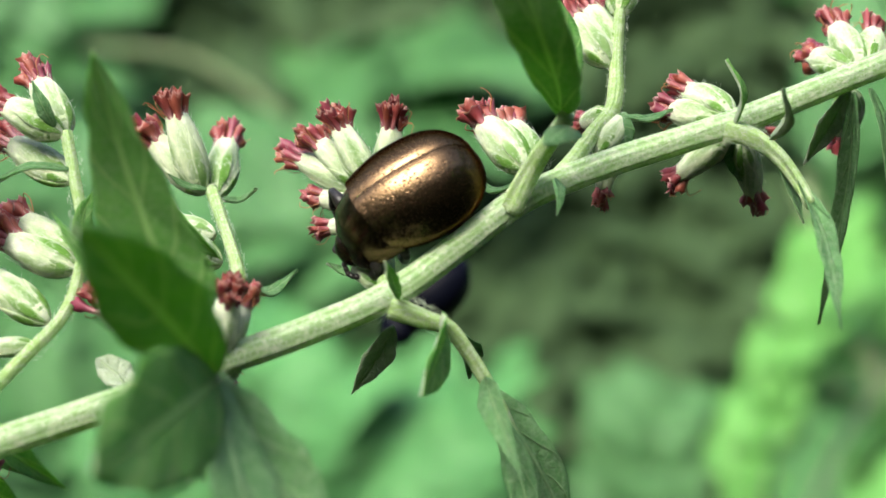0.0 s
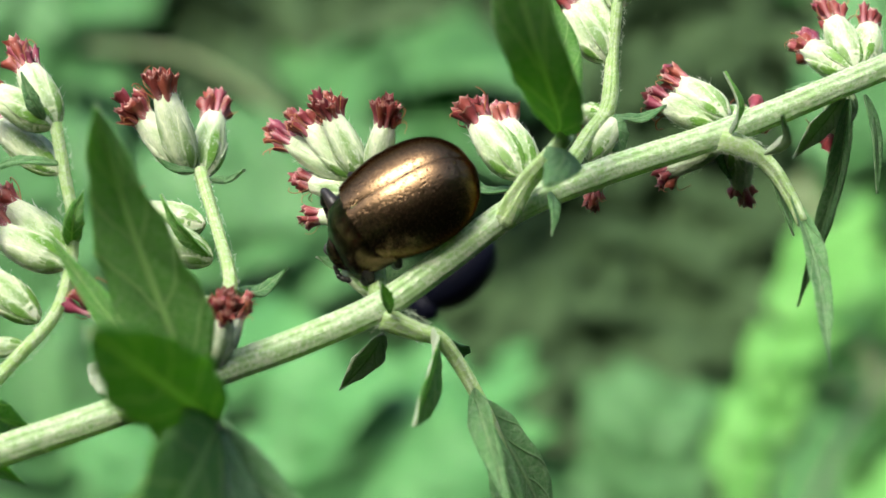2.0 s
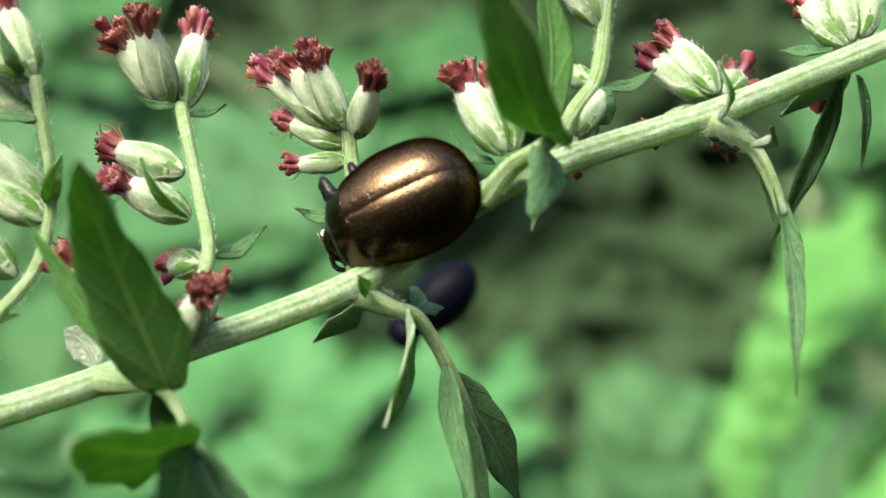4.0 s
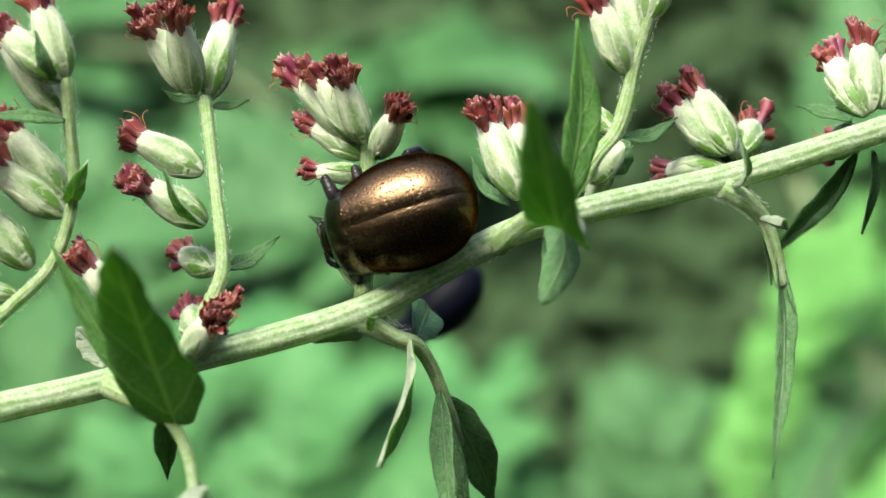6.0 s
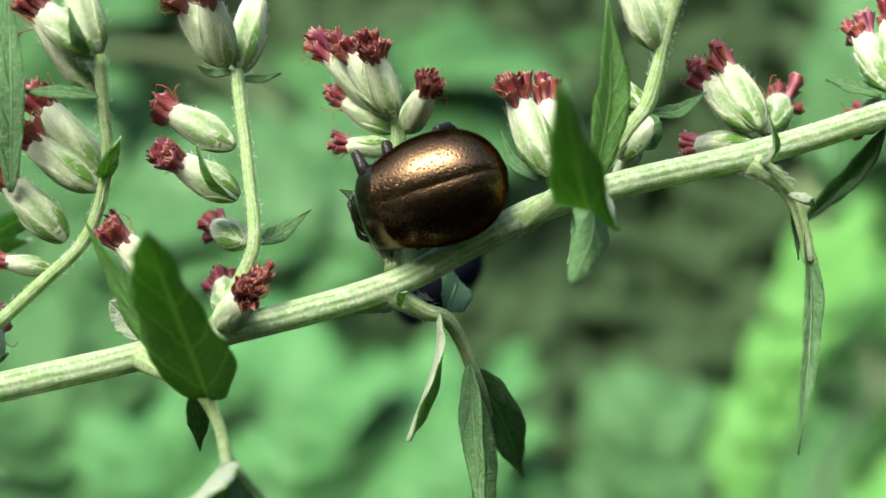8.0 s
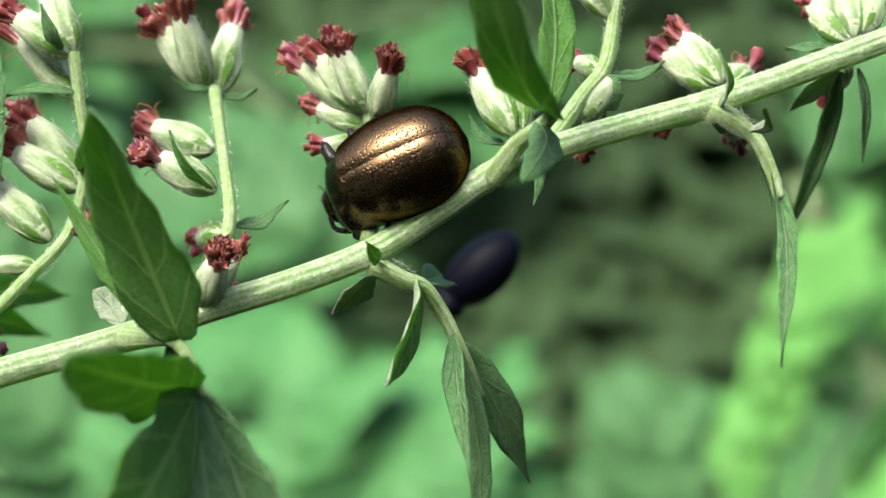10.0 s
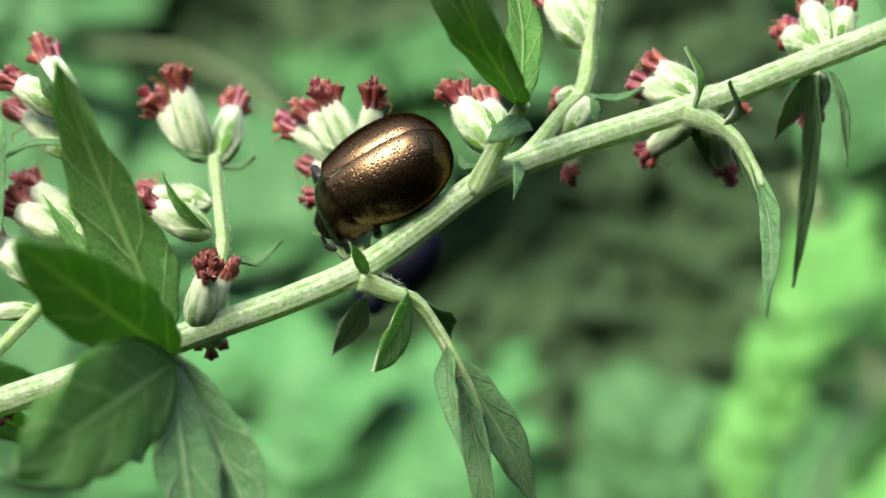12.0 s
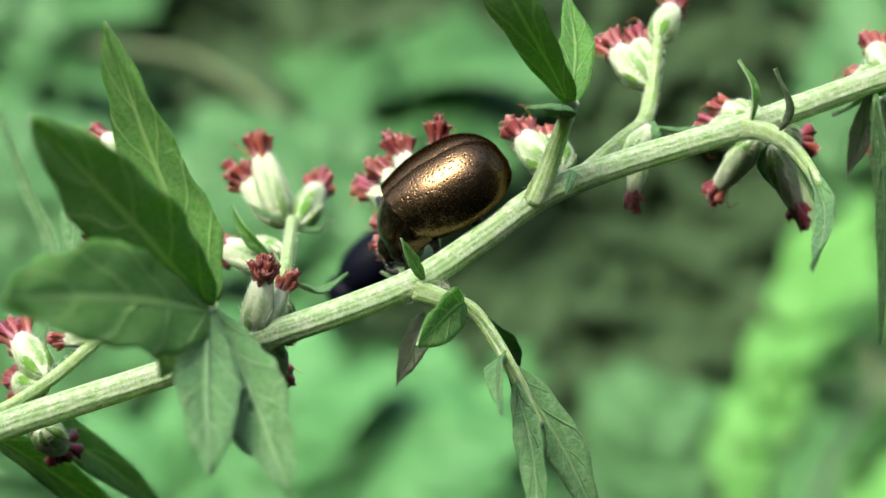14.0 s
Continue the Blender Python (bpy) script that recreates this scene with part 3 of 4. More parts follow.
# the dense branchlet at the lower end
rod("side_branch", [(-25, -8.2, -9.8), (-19.5, -5.6, -6.6), (-16.6, -3.9, -3.8), (-15.1, -2.9, -1.9), (-14.7, -1.8, 0.8), (-15.2, -1.0, 3.4), (-15.6, -0.4, 5.2)], [0.38, 0.30, 0.27, 0.24, 0.25], TWIG, "slender downy flower branchlet", 20, 44, 7, 0.05)
for i, (b, t) in enumerate([((-15.6, -0.3, 5.1), (-17.3, 1.4, 7.9)), ((-15.7, -0.5, 5.1), (-18.7, 0.6, 6.6)), ((-15.5, 0.0, 3.2), (-19.1, 3.2, 5.3)), ((-14.9, -0.9, -0.2), (-18.3, 1.4, 2.0)), ((-15.0, -1.6, -0.5), (-18.7, -0.4, 1.0)),
                            ((-16.0, -2.6, -2.6), (-19.3, -1.4, -0.2)), ((-11.2, -4.2, -3.4), (-14.2, -2.8, -1.5)), ((-16.4, -3.4, -3.5), (-18.6, -3.3, -3.6)), ((-18.6, -4.6, -5.4), (-21.0, -2.6, -3.0)), ((-18.9, -4.5, -5.8), (-21.5, -1.0, -5.0))]):
    flower_head(b, t, 1.0 if i != 7 else 0.8, 7, 2 + i % 4, 30 + i)
flower_head((-18.6, -5.0, -7.6), (-19.0, -1.4, -8.3), 1.0, 6, 2, 45)
leaf([(-15.4, -1.1, 3.6), (-17.0, -1.4, 3.7), (-18.5, -0.8, 3.1)], 0.7, (-0.1, -0.5, 0.8), GREY)
leaf([(-14.8, -1.9, 0.4), (-14.6, -2.6, 1.6), (-14.2, -2.4, 2.7)], 0.95, (0.4, -0.9, 0.1), label="narrow bract leaf", fold=0.4)
leaf([(-16.0, -0.8, 5.4), (-16.4, -1.2, 6.2), (-16.9, -0.9, 7.3)], 0.7, (-0.3, -0.9, 0.2), GREY, fold=0.3)
leaf([(-18.4, -2.6, -0.6), (-18.9, -1.0, 3.5), (-19.9, 2.6, 6.8)], 1.3, (-0.2, -0.9, 0.3), GREY, along=30)
leaf([(-19.4, -4.0, -6.0), (-21.6, 3.0, 1.2), (-23.5, 4.0, 5.1), (-26.2, 4.5, 11.3)], 1.1, (-0.2, -0.9, 0.3), GREY, "narrow grey-green leaf rising from the lower stem", fold=0.4, along=34)
leaf([(-20.5, -4.5, -7.0), (-20.0, 5.0, -8.0), (-18.2, 13.0, -10.9)], 2.4, (0.3, -0.9, 0.2), label="drooping leaf under the stem")
leaf([(-21.5, -4.5, -7.6), (-20.8, 6.0, -9.8), (-19.2, 13.0, -13.2)], 2.2, (0.3, -0.9, 0.2), label="drooping leaf under the stem")
leaf([(-12.4, -5.2, -5.2), (-13.0, -4.6, -4.6), (-13.8, -4.4, -4.0)], 1.3, (0.0, -0.8, 0.6), DOWN, "little silvery leaf", shape="oval")

# the large lobed leaf in front
petiole = rod("leaf", [(-12.2, -5.9, -5.5), (-11.1, -7.6, -4.8), (-9.55, -9.8, -3.9), (-8.55, -12.0, -3.9), (-8.05, -14.0, -4.4)], [0.6, 0.36, 0.27, 0.24, 0.2], TWIG, "large five-lobed dark green leaf", 14, 24)
leaf([(-9.2, -10.6, -3.5), (-11.05, -12.5, 2.2), (-12.05, -15.5, 6.9)], 3.5, (-0.3, -0.92, 0.1), parent=petiole, name="lobe", shape="ovate", fold=0.12, teeth=0.05, seed=1, across=12, along=40)
leaf([(-9.55, -9.6, -4.2), (-12.35, -8.6, -1.5), (-15.0, -7.2, 1.7)], 1.2, (-0.04, -0.93, 0.36), [LEAF, LEAF], parent=petiole, name="lobe", fold=0.3, seed=1, along=30)
leaf([(-8.15, -13.7, -4.2), (-9.15, -18.5, -2.2), (-11.1, -24.3, 0.8)], 3.2, (0.65, -0.48, -0.5), parent=petiole, name="lobe", shape="oval", fold=0.12, teeth=0.05, seed=2, across=12, along=40)
leaf([(-8.05, -13.8, -4.4), (-8.5, -20.2, -5.0), (-9.95, -28.4, -6.2)], 4.2, (0.88, -0.2, 0.3), parent=petiole, name="lobe", fold=0.06, teeth=0.07, seed=3, shape="oval", across=14, along=40)
leaf([(-8.25, -15.6, -4.9), (-8.55, -16.9, -6.2), (-8.45, -18.2, -7.5)], 1.9, (0.8, -0.4, 0.4), parent=petiole, name="lobe", fold=0.1, seed=33, shape="ovate", label="small side tooth of the leaf")
leaf([(-8.05, -14.0, -4.5), (-6.85, -17.6, -7.8), (-5.55, -21.0, -11.3)], 2.6, (0.45, -0.8, 0.15), GREY, parent=petiole, name="lobe", shape="oblong", fold=0.2, teeth=0.05, seed=4, along=34)
leaf([(-8.15, -13.2, -4.2), (-5.85, -15.6, -7.8), (-3.35, -18.8, -11.8)], 2.8, (0.03, -0.97, 0.2), GREY, parent=petiole, name="lobe", shape="oblong", fold=0.2, teeth=0.05, seed=5, along=34)
leaf([(-9.85, -9.4, -4.3), (-9.45, -8.2, -6.6), (-9.25, -7.6, -8.6)], 1.1, (0.3, -0.9, 0.2), GREY, parent=petiole, name="lobe", fold=0.3, seed=6)

# heads behind the beetle
rod("side_branch", [(-2.4, -3.2, -1.3), (-2.5, 0.2, 0.2), (-2.8, 2.0, 1.8), (-3.0, 2.4, 3.0)], [0.38, 0.34, 0.34, 0.3], TWIG, "short downy flower branchlet", 18, 24, 7, 0.05)
for i, (b, t) in enumerate([((-3.1, 2.2, 2.9), (-4.8, 2.6, 6.1)), ((-3.4, 2.6, 2.8), (-6.9, 4.9, 4.5)), ((-3.3, 2.4, 2.9), (-5.9, 3.9, 5.3)), ((-2.6, 1.4, 2.8), (-2.1, 0.2, 5.9)), ((-2.9, 1.9, 1.6), (-5.3, 2.3, 1.1)), ((-3.0, 2.5, 2.1), (-5.8, 4.0, 2.6))]):
    flower_head(b, t, 0.86, 7, 2 + (i * 5) % 4, 50 + i)
flower_head((-2.3, -2.5, -1.4), (-3.7, -1.0, -0.6), 0.75, 5, 1, 57, None, True)
leaf([(-3.0, 0.8, -0.6), (-4.2, 1.2, -0.7), (-5.0, 1.0, -0.3)], 0.8, (0.0, -0.6, 0.8), GREY)

# the node under the beetle: small leaves and the drooping lobed leaf
leaf([(-1.9, -4.2, -1.7), (-2.1, -5.2, -1.2), (-2.35, -6.2, -0.3)], 0.75, (0.5, -0.8, 0.2), label="tiny upright leaf", fold=0.4)
leaf([(-2.2, -2.8, -2.9), (-2.8, -1.8, -4.1), (-3.95, -0.4, -5.7)], 1.25, (0.3, -0.9, 0.1), DOWN, "small leaf with a silvery underside at the node", fold=0.25)
drooping = rod("leaf", [(-2.2, -3.8, -2.1), (-0.9, -3.9, -2.6), (0.1, -3.6, -3.0), (1.0, -3.4, -4.2), (1.8, -3.6, -5.6), (2.9, -3.2, -8.0)], [0.5, 0.36, 0.3, 0.28, 0.3, 0.2], TWIG, "drooping grey-green lobed leaf", 14, 30)
leaf([(-0.2, -3.8, -2.7), (-0.2, -6.2, -3.4), (-1.0, -9.3, -5.3)], 1.8, (0.96, -0.19, 0.1), parent=drooping, name="lobe", shape="oval", fold=0.25, seed=7, label="dark green hanging lobe")
leaf([(0.1, -3.2, -2.9), (0.7, 0.2, -3.9), (1.0, 3.2, -5.3)], 1.8, (0.3, -0.5, 0.8), [LEAF_GREY, LEAF_GREY], parent=drooping, name="lobe", fold=0.3, seed=8, label="dark green hanging lobe")
leaf([(1.5, -3.8, -5.0), (1.9, -7.2, -6.2), (2.65, -10.8, -8.3)], 1.15, (-0.6, -0.3, 0.7), GREY, parent=drooping, name="lobe", fold=0.5, seed=9)
leaf([(1.7, -3.5, -5.4), (3.6, -2.6, -8.6), (5.4, -1.4, -12.6)], 2.0, (0.35, -0.9, 0.2), GREY, parent=drooping, name="lobe", fold=0.3, seed=10)
leaf([(2.0, -3.8, -6.2), (3.0, -5.5, -9.6), (3.4, -6.4, -14.0)], 1.3, (-0.2, -0.9, 0.2), GREY, parent=drooping, name="lobe", fold=0.35, seed=11)

# the node past the beetle: stalk with the tall leaf, heads, curled leaves
tall = rod("leaf", [(2.6, -2.6, 1.7), (3.5, -3.2, 3.4), (4.3, -4.6, 4.6), (4.8, -5.3, 5.4)], [0.52, 0.42, 0.36, 0.3], TWIG, "tall lobed leaf on a pale stalk", 16, 20, 7, 0.05)
leaf([(4.55, -4.6, 5.4), (4.3, -7.6, 6.2), (3.5, -11.2, 7.8), (2.5, -13.4, 10.3), (0.7, -15.9, 15.2)], 2.5, (-0.3, -0.5, -0.8), parent=tall, name="lobe", shape="oval", fold=0.14, teeth=0.05, seed=12, across=12, along=40)
leaf([(4.60, -4.8, 5.3), (4.65, -3.2, 8.4), (3.95, -1.4, 11.7)], 1.7, (0.35, -0.8, 0.45), parent=tall, name="lobe", fold=0.35, teeth=0.04, seed=13)
leaf([(4.25, -4.6, 4.9), (4.55, -7.4, 4.7), (3.70, -10.2, 3.9)], 1.4, (0.1, -0.2, 0.95), [LEAF_GREY, LEAF_GREY], "grey-green leaf curled over the node", parent=tall, name="lobe", fold=-0.35, shape="oval", seed=14)
leaf([(4.4, -3.0, 2.9), (4.5, -4.2, 2.3), (4.35, -4.9, 1.4)], 0.55, (0.3, -0.8, 0.4), GREY, "tiny grey-green leaf")
flower_head((3.3, -1.5, 3.4), (1.3, 1.4, 5.9), 1.1, 10, 5, 60)
flower_head((3.7, -1.2, 3.5), (2.7, 1.8, 5.7), 1.0, 6, 2, 61)
leaf([(3.0, -1.0, 2.8), (2.0, 0.6, 2.6), (1.4, 2.0, 3.2)], 0.6, (0, -0.7, 0.7), GREY)

# the next branchlet
rod("side_branch", [(4.2, -1.9, 2.6), (5.3, -1.2, 3.8), (6.2, 0.0, 5.0), (7.0, 0.9, 5.9), (7.25, 1.6, 7.0), (7.35, 2.3, 8.2), (7.6, 3.0, 10.6)], [0.42, 0.35, 0.32, 0.34, 0.25, 0.24], TWIG, "slender downy flower branchlet", 20, 40, 7, 0.05)
for i, (b, t) in enumerate([((7.15, 2.3, 8.0), (5.2, 4.0, 10.6)), ((7.5, 2.9, 10.2), (8.2, 4.8, 12.6)), ((7.3, 2.5, 8.6), (6.3, 5.2, 11.0)), ((6.9, 1.2, 5.8), (5.9, 3.6, 5.6)), ((7.0, 0.4, 4.6), (6.5, 0.6, 2.3))]):
    flower_head(b, t, 1.0 if i < 3 else 0.85, 7, 2 + i % 3, 70 + i)
flower_head((6.2, -0.3, 4.0), (7.4, 0.7, 5.5), 0.95, 0, 0, 76, None, True)
leaf([(7.2, 0.9, 5.7), (8.5, 1.6, 5.6), (9.8, 2.8, 6.1)], 0.75, (0.1, -0.4, 0.9), GREY)
leaf([(6.7, 0.9, 5.6), (7.2, 0.2, 5.2), (7.6, 0.4, 4.3)], 1.3, (0.2, -0.9, 0.3), GREY, shape="oval")

# the far node: heads above and below, the long drooping leaf, two small curved leaves
for i, (b, t) in enumerate([((12.1, 1.1, 5.7), (10.3, 4.3, 7.2)), ((11.9, 1.3, 5.5), (9.5, 4.4, 6.3)), ((12.4, 1.4, 5.5), (13.7, 5.0, 5.4)), ((12.0, 1.2, 4.9), (9.7, 3.5, 3.0)), ((12.6, 1.6, 4.7), (13.6, 5.0, 2.1))]):
    flower_head(b, t, 1.0 if i < 3 else 0.8, 8 if i < 3 else 4, 2 + i % 3, 80 + i)
long_leaf = rod("leaf", [(11.6, -0.7, 5.0), (12.7, -1.0, 4.6), (13.7, -1.1, 3.8), (14.4, -1.9, 2.6), (14.7, -2.6, 1.8)], [0.5, 0.36, 0.3, 0.26], TWIG, "long narrow drooping grey-green leaf", 14, 20)
leaf([(14.3, -1.8, 2.8), (14.9, -3.6, 0.8), (14.9, -6.4, -1.2), (14.5, -9.6, -3.0)], 0.9, (0.4, -0.75, 0.4), [LEAF_GREY, LEAF_GREY], parent=long_leaf, name="lobe", fold=0.8, wave=0.12, seed=15, twist=70, along=40)
leaf([(13.6, -1.1, 3.8), (14.2, -1.0, 2.4), (14.6, -1.4, 1.1)], 0.55, (0.3, -0.9, 0.1), GREY, parent=long_leaf, name="lobe", fold=0.5, seed=16)
leaf([(13.2, -2.0, 4.5), (13.6, -3.6, 5.2), (13.2, -5.2, 6.3)], 0.6, (0.8, -0.2, 0.5), GREY, parent=long_leaf, name="lobe", fold=0.5, seed=17)
leaf([(11.9, -1.0, 5.2), (12.1, -1.8, 6.4), (11.5, -1.6, 7.8)], 0.6, (0.8, -0.5, 0.2), label="tiny curved leaf", fold=0.4, seed=18)
leaf([(12.8, 1.6, 5.0), (12.6, 2.6, 4.0), (13.0, 3.2, 3.0)], 1.4, (0.1, -0.9, 0.2), GREY, shape="oval")

# the last node in view
for i, (b, t) in enumerate([((17.6, 2.6, 7.7), (16.2, 6.2, 8.7)), ((17.8, 2.7, 7.8), (17.2, 5.6, 10.2)), ((18.2, 2.9, 8.0), (19.0, 5.5, 9.8)), ((17.4, 2.4, 6.8), (17.4, 5.0, 4.8))]):
    flower_head(b, t, 1.0, 8, 3, 90 + i)
leaf([(17.2, 1.0, 6.6), (17.4, 3.0, 3.6), (17.3, 5.6, 0.4), (16.9, 8.2, -3.3)], 1.1, (-0.35, -0.8, 0.45), GREY, "long narrow drooping grey-green leaf", fold=0.45, seed=19)
leaf([(17.0, 1.2, 6.8), (16.5, 3.0, 5.4), (15.7, 4.8, 3.8)], 1.2, (0.2, -0.9, 0.2), DOWN, fold=0.35, seed=20)
leaf([(17.9, 1.2, 6.8), (18.4, 1.2, 5.2), (18.7, 1.5, 2.6)], 0.6, (0.4, -0.85, 0.2), GREY, fold=0.45, seed=21)
leaf([(17.0, 2.4, 7.4), (16.4, 3.6, 7.0), (15.2, 4.6, 6.7)], 0.9, (0.0, -0.6, 0.8), GREY, fold=0.3, seed=22)


# white down on the stem, and cobwebs of it at the nodes
def down(name, pts, radius, count, seed, reach, cling):
    rnd = random.Random(seed)
    line = spline([S(*p) for p in pts], 120)
    verts, faces = [], []
    for i in range(count):
        j = rnd.randrange(1, 119)
        d = (line[j + 1] - line[j - 1]).normalized()
        a = rnd.random() * 6.2832
        side = d.orthogonal().normalized()
        out = Matrix.Rotation(a, 3, d) @ side
        p = line[j] + out * radius * MM + d * rnd.uniform(-0.2, 0.2) * MM
        way = (out * rnd.uniform(0.15, 1.0) * (1 - cling) + d * rnd.choice((-1, 1)) * rnd.uniform(0.4, 1.0) + d.cross(out) * rnd.uniform(-0.8, 0.8)).normalized()
        L = reach * rnd.uniform(0.4, 1.0) * MM
        q = p + way * L * 0.55 + out * L * 0.12
        e = p + way * L + out * L * rnd.uniform(-0.05, 0.25)
        w = 0.0075 * MM
        n1, n2 = way.orthogonal().normalized(), way.cross(way.orthogonal()).normalized()
        o = len(verts)
        for c, k in ((p, 1.0), (q, 0.8)):
            for t in range(3):
                b = 2.0944 * t
                verts.append(c + (n1 * math.cos(b) + n2 * math.sin(b)) * w * k)
        verts.append(e)
        for t in range(3):
            u = (t + 1) % 3
            faces.append((o + t, o + u, o + 3 + u, o + 3 + t))
            faces.append((o + 3 + t, o + 3 + u, o + 6))
    ob = part(name, mesh_from(name, verts, faces, None, [DOWN_HAIR]), sprig, "fine white cobwebby down")
    tagged(ob, kind="stuff")


down("down", [(-22, -8.0, -8.7), (-12.6, -6.0, -5.6), (-9.1, -5.2, -4.25), (-5.5, -4.4, -3.0), (-2.2, -3.6, -1.6), (0.4, -2.9, 0.2), (3.0, -2.3, 2.1), (6.5, -1.5, 3.55), (11.7, -0.3, 5.2), (16.9, 1.1, 7.2), (22, 2.7, 9.2)], 0.54, 8000, 3, 0.24, 0.82)
down("down", [(-2.8, -3.8, -2.2), (-2.0, -3.9, -2.0), (-0.6, -3.9, -2.6)], 0.45, 260, 4, 0.5, 0.85)
down("down", [(11.2, -0.6, 4.9), (12.2, -0.9, 4.8), (13.2, -1.1, 4.3)], 0.45, 260, 5, 0.5, 0.85)
down("down", [(2.2, -2.6, 1.4), (3.0, -2.8, 2.4), (3.8, -3.6, 3.8)], 0.45, 220, 6, 0.5, 0.85)
down("down", [(-9.9, -5.4, -4.6), (-9.0, -5.2, -4.1), (-8.6, -4.6, -3.0)], 0.42, 180, 7, 0.5, 0.85)
down("down", [(-9.2, -4.6, -3.2), (-8.3, -3.2, -0.9), (-9.6, 2.2, 1.9), (-10.1, 4.1, 2.9)], 0.3, 550, 8, 0.28, 0.55)
down("down", [(5.3, -1.2, 3.8), (7.0, 0.9, 5.9), (7.35, 2.3, 8.2), (7.6, 3.0, 10.6)], 0.33, 550, 9, 0.28, 0.55)
down("down", [(-19.5, -5.6, -6.6), (-15.1, -2.9, -1.9), (-15.2, -1.0, 3.4), (-15.6, -0.4, 5.2)], 0.3, 650, 10, 0.28, 0.55)

# ---------- the bronze beetle ----------
BEETLE_REST = (-1.52, -2.3, 2.2)
B_AHEAD = Vector((-6.3, -0.2, -3.55)).normalized()
B_UP = Vector((-0.1, -0.8, 0.6))
B_UP = (B_UP - B_AHEAD * B_UP.dot(B_AHEAD)).normalized()
B_TURN = Matrix((B_AHEAD, B_UP.cross(B_AHEAD), B_UP)).transposed().to_4x4()
beetle = new("leaf_beetle")
beetle.scale = (0.91, 0.97, 0.97)
tagged(beetle, "shiny bronze leaf beetle clinging to the mugwort stem", "beetle")


def elytron(side):
    """Half of the domed wing case, with a rim that turns under; x ahead, y across, z up (mm)."""
    verts, faces, uvs = [], [], []
    rows, cols = 40, 22
    for i in range(rows + 1):
        f = i / rows
        late = max(f - 0.4, 0.0) / 0.6
        early = math.sin(math.pi / 2 * min(f / 0.4, 1.0))
        w = 2.42 * (1.0 - late ** 2.7) ** 0.5 if late else 1.98 + 0.44 * early
        h = 2.22 * (1.0 - late ** 3.6) ** 0.5 if late else 1.82 + 0.4 * early
        for k in range(cols + 1):
            a = (math.pi / 2 + 0.35) * k / cols
            y = w * math.sin(min(a, math.pi / 2)) ** 0.92 - (0.3 * (a - math.pi / 2) if a > math.pi / 2 else 0)
            z = h * math.cos(a) if a < math.pi / 2 else -0.9 * (a - math.pi / 2)
            x = 2.2 - 5.9 * f - 0.85 * (1 - f) ** 2 * (k / cols) ** 1.6
            seam = 0.05 * math.exp(-((y / 0.07) ** 2))
            verts.append(V(x, side * (y + 0.012), z - seam))
            uvs.append((k / cols, f))
    n = cols + 1
    for i in range(rows):
        for k in range(cols):
            q = (i * n + k, i * n + k + 1, (i + 1) * n + k + 1, (i + 1) * n + k)
            faces.append(q if side < 0 else q[::-1])
    return mesh_from("elytron", verts, faces, uvs, [ELYTRA])


for s in (1, -1):
    part("elytron", elytron(s), beetle, "pitted bronze wing case")
e = ellipsoid(2.95 * MM, 2.15 * MM, 0.9 * MM, 20, 30)
part("abdomen", mesh_from("abdomen", [p + V(-0.75, 0, -0.2) for p in e[0]], e[1], e[2], [BLACK]), beetle, "black underside")


def pronotum():
    verts, faces, uvs = [], [], []
    rows, cols = 14, 30
    for i in range(rows + 1):
        f = i / rows
        x = 1.95 + 1.55 * f
        w = (2.12 - 0.62 * f ** 1.6) * (1.0 - 0.3 * max(0, f - 0.8) / 0.2)
        h = (1.66 - 0.7 * f ** 1.3) * (1.0 - 0.4 * max(0, f - 0.82) / 0.18)
        sink = -0.1 - 0.75 * f ** 1.4
        for k in range(cols + 1):
            a = math.pi * (k / cols - 0.5) * 1.16
            y = w * math.sin(a)
            bow = -0.62 * (y / 2.0) ** 2
            verts.append(V(x + bow * (1 - 0.7 * f), y, sink + (h * math.cos(a) if abs(a) < math.pi / 2 else -0.6 * (abs(a) - math.pi / 2))))
            uvs.append((k / cols, f))
    n = cols + 1
    for i in range(rows):
        for k in range(cols):
            faces.append((i * n + k, i * n + k + 1, (i + 1) * n + k + 1, (i + 1) * n + k))
    o = len(verts)
    verts.append(V(3.4, 0, -0.65))
    uvs.append((0.5, 1))
    faces += [(rows * n + k, rows * n + k + 1, o) for k in range(cols)]
    return mesh_from("pronotum", verts, faces, uvs, [PRONOTUM])


part("pronotum", pronotum(), beetle, "dark bronze neck shield")
e = ellipsoid(0.8 * MM, 0.95 * MM, 0.7 * MM, 16, 24)
head = part("head", mesh_from("head", [p + V(3.15, 0, -0.95) for p in e[0]], e[1], e[2], [PRONOTUM]), beetle, "small dark head")
for s in (1, -1):
    e = ellipsoid(0.2 * MM, 0.14 * MM, 0.24 * MM, 8, 12)
    part("eye", mesh_from("eye", [p + V(3.3, s * 0.84, -0.75) for p in e[0]], e[1], e[2], [BLACK]), head)
    beads = []
    line = spline([V(3.9, s * 0.4, -1.2), V(3.9, s * 0.8, -1.5), V(3.4, s * 1.1, -1.6), V(2.5, s * 1.3, -1.6)], 11)
    for i, p in enumerate(line):
        r = 0.12 + 0.006 * i
        d = (line[min(i + 1, 10)] - line[max(i - 1, 0)]).to_track_quat("X", "Z").to_matrix()
        g = ellipsoid(0.17 * MM, r * MM, r * MM, 6, 8)
        beads.append(([d @ q + p for q in g[0]], g[1], g[2]))
    v, f, u, m = joined(beads)
    part("antenna", mesh_from("antenna", v, f, u, [BLACK]), head, "beaded black antenna")


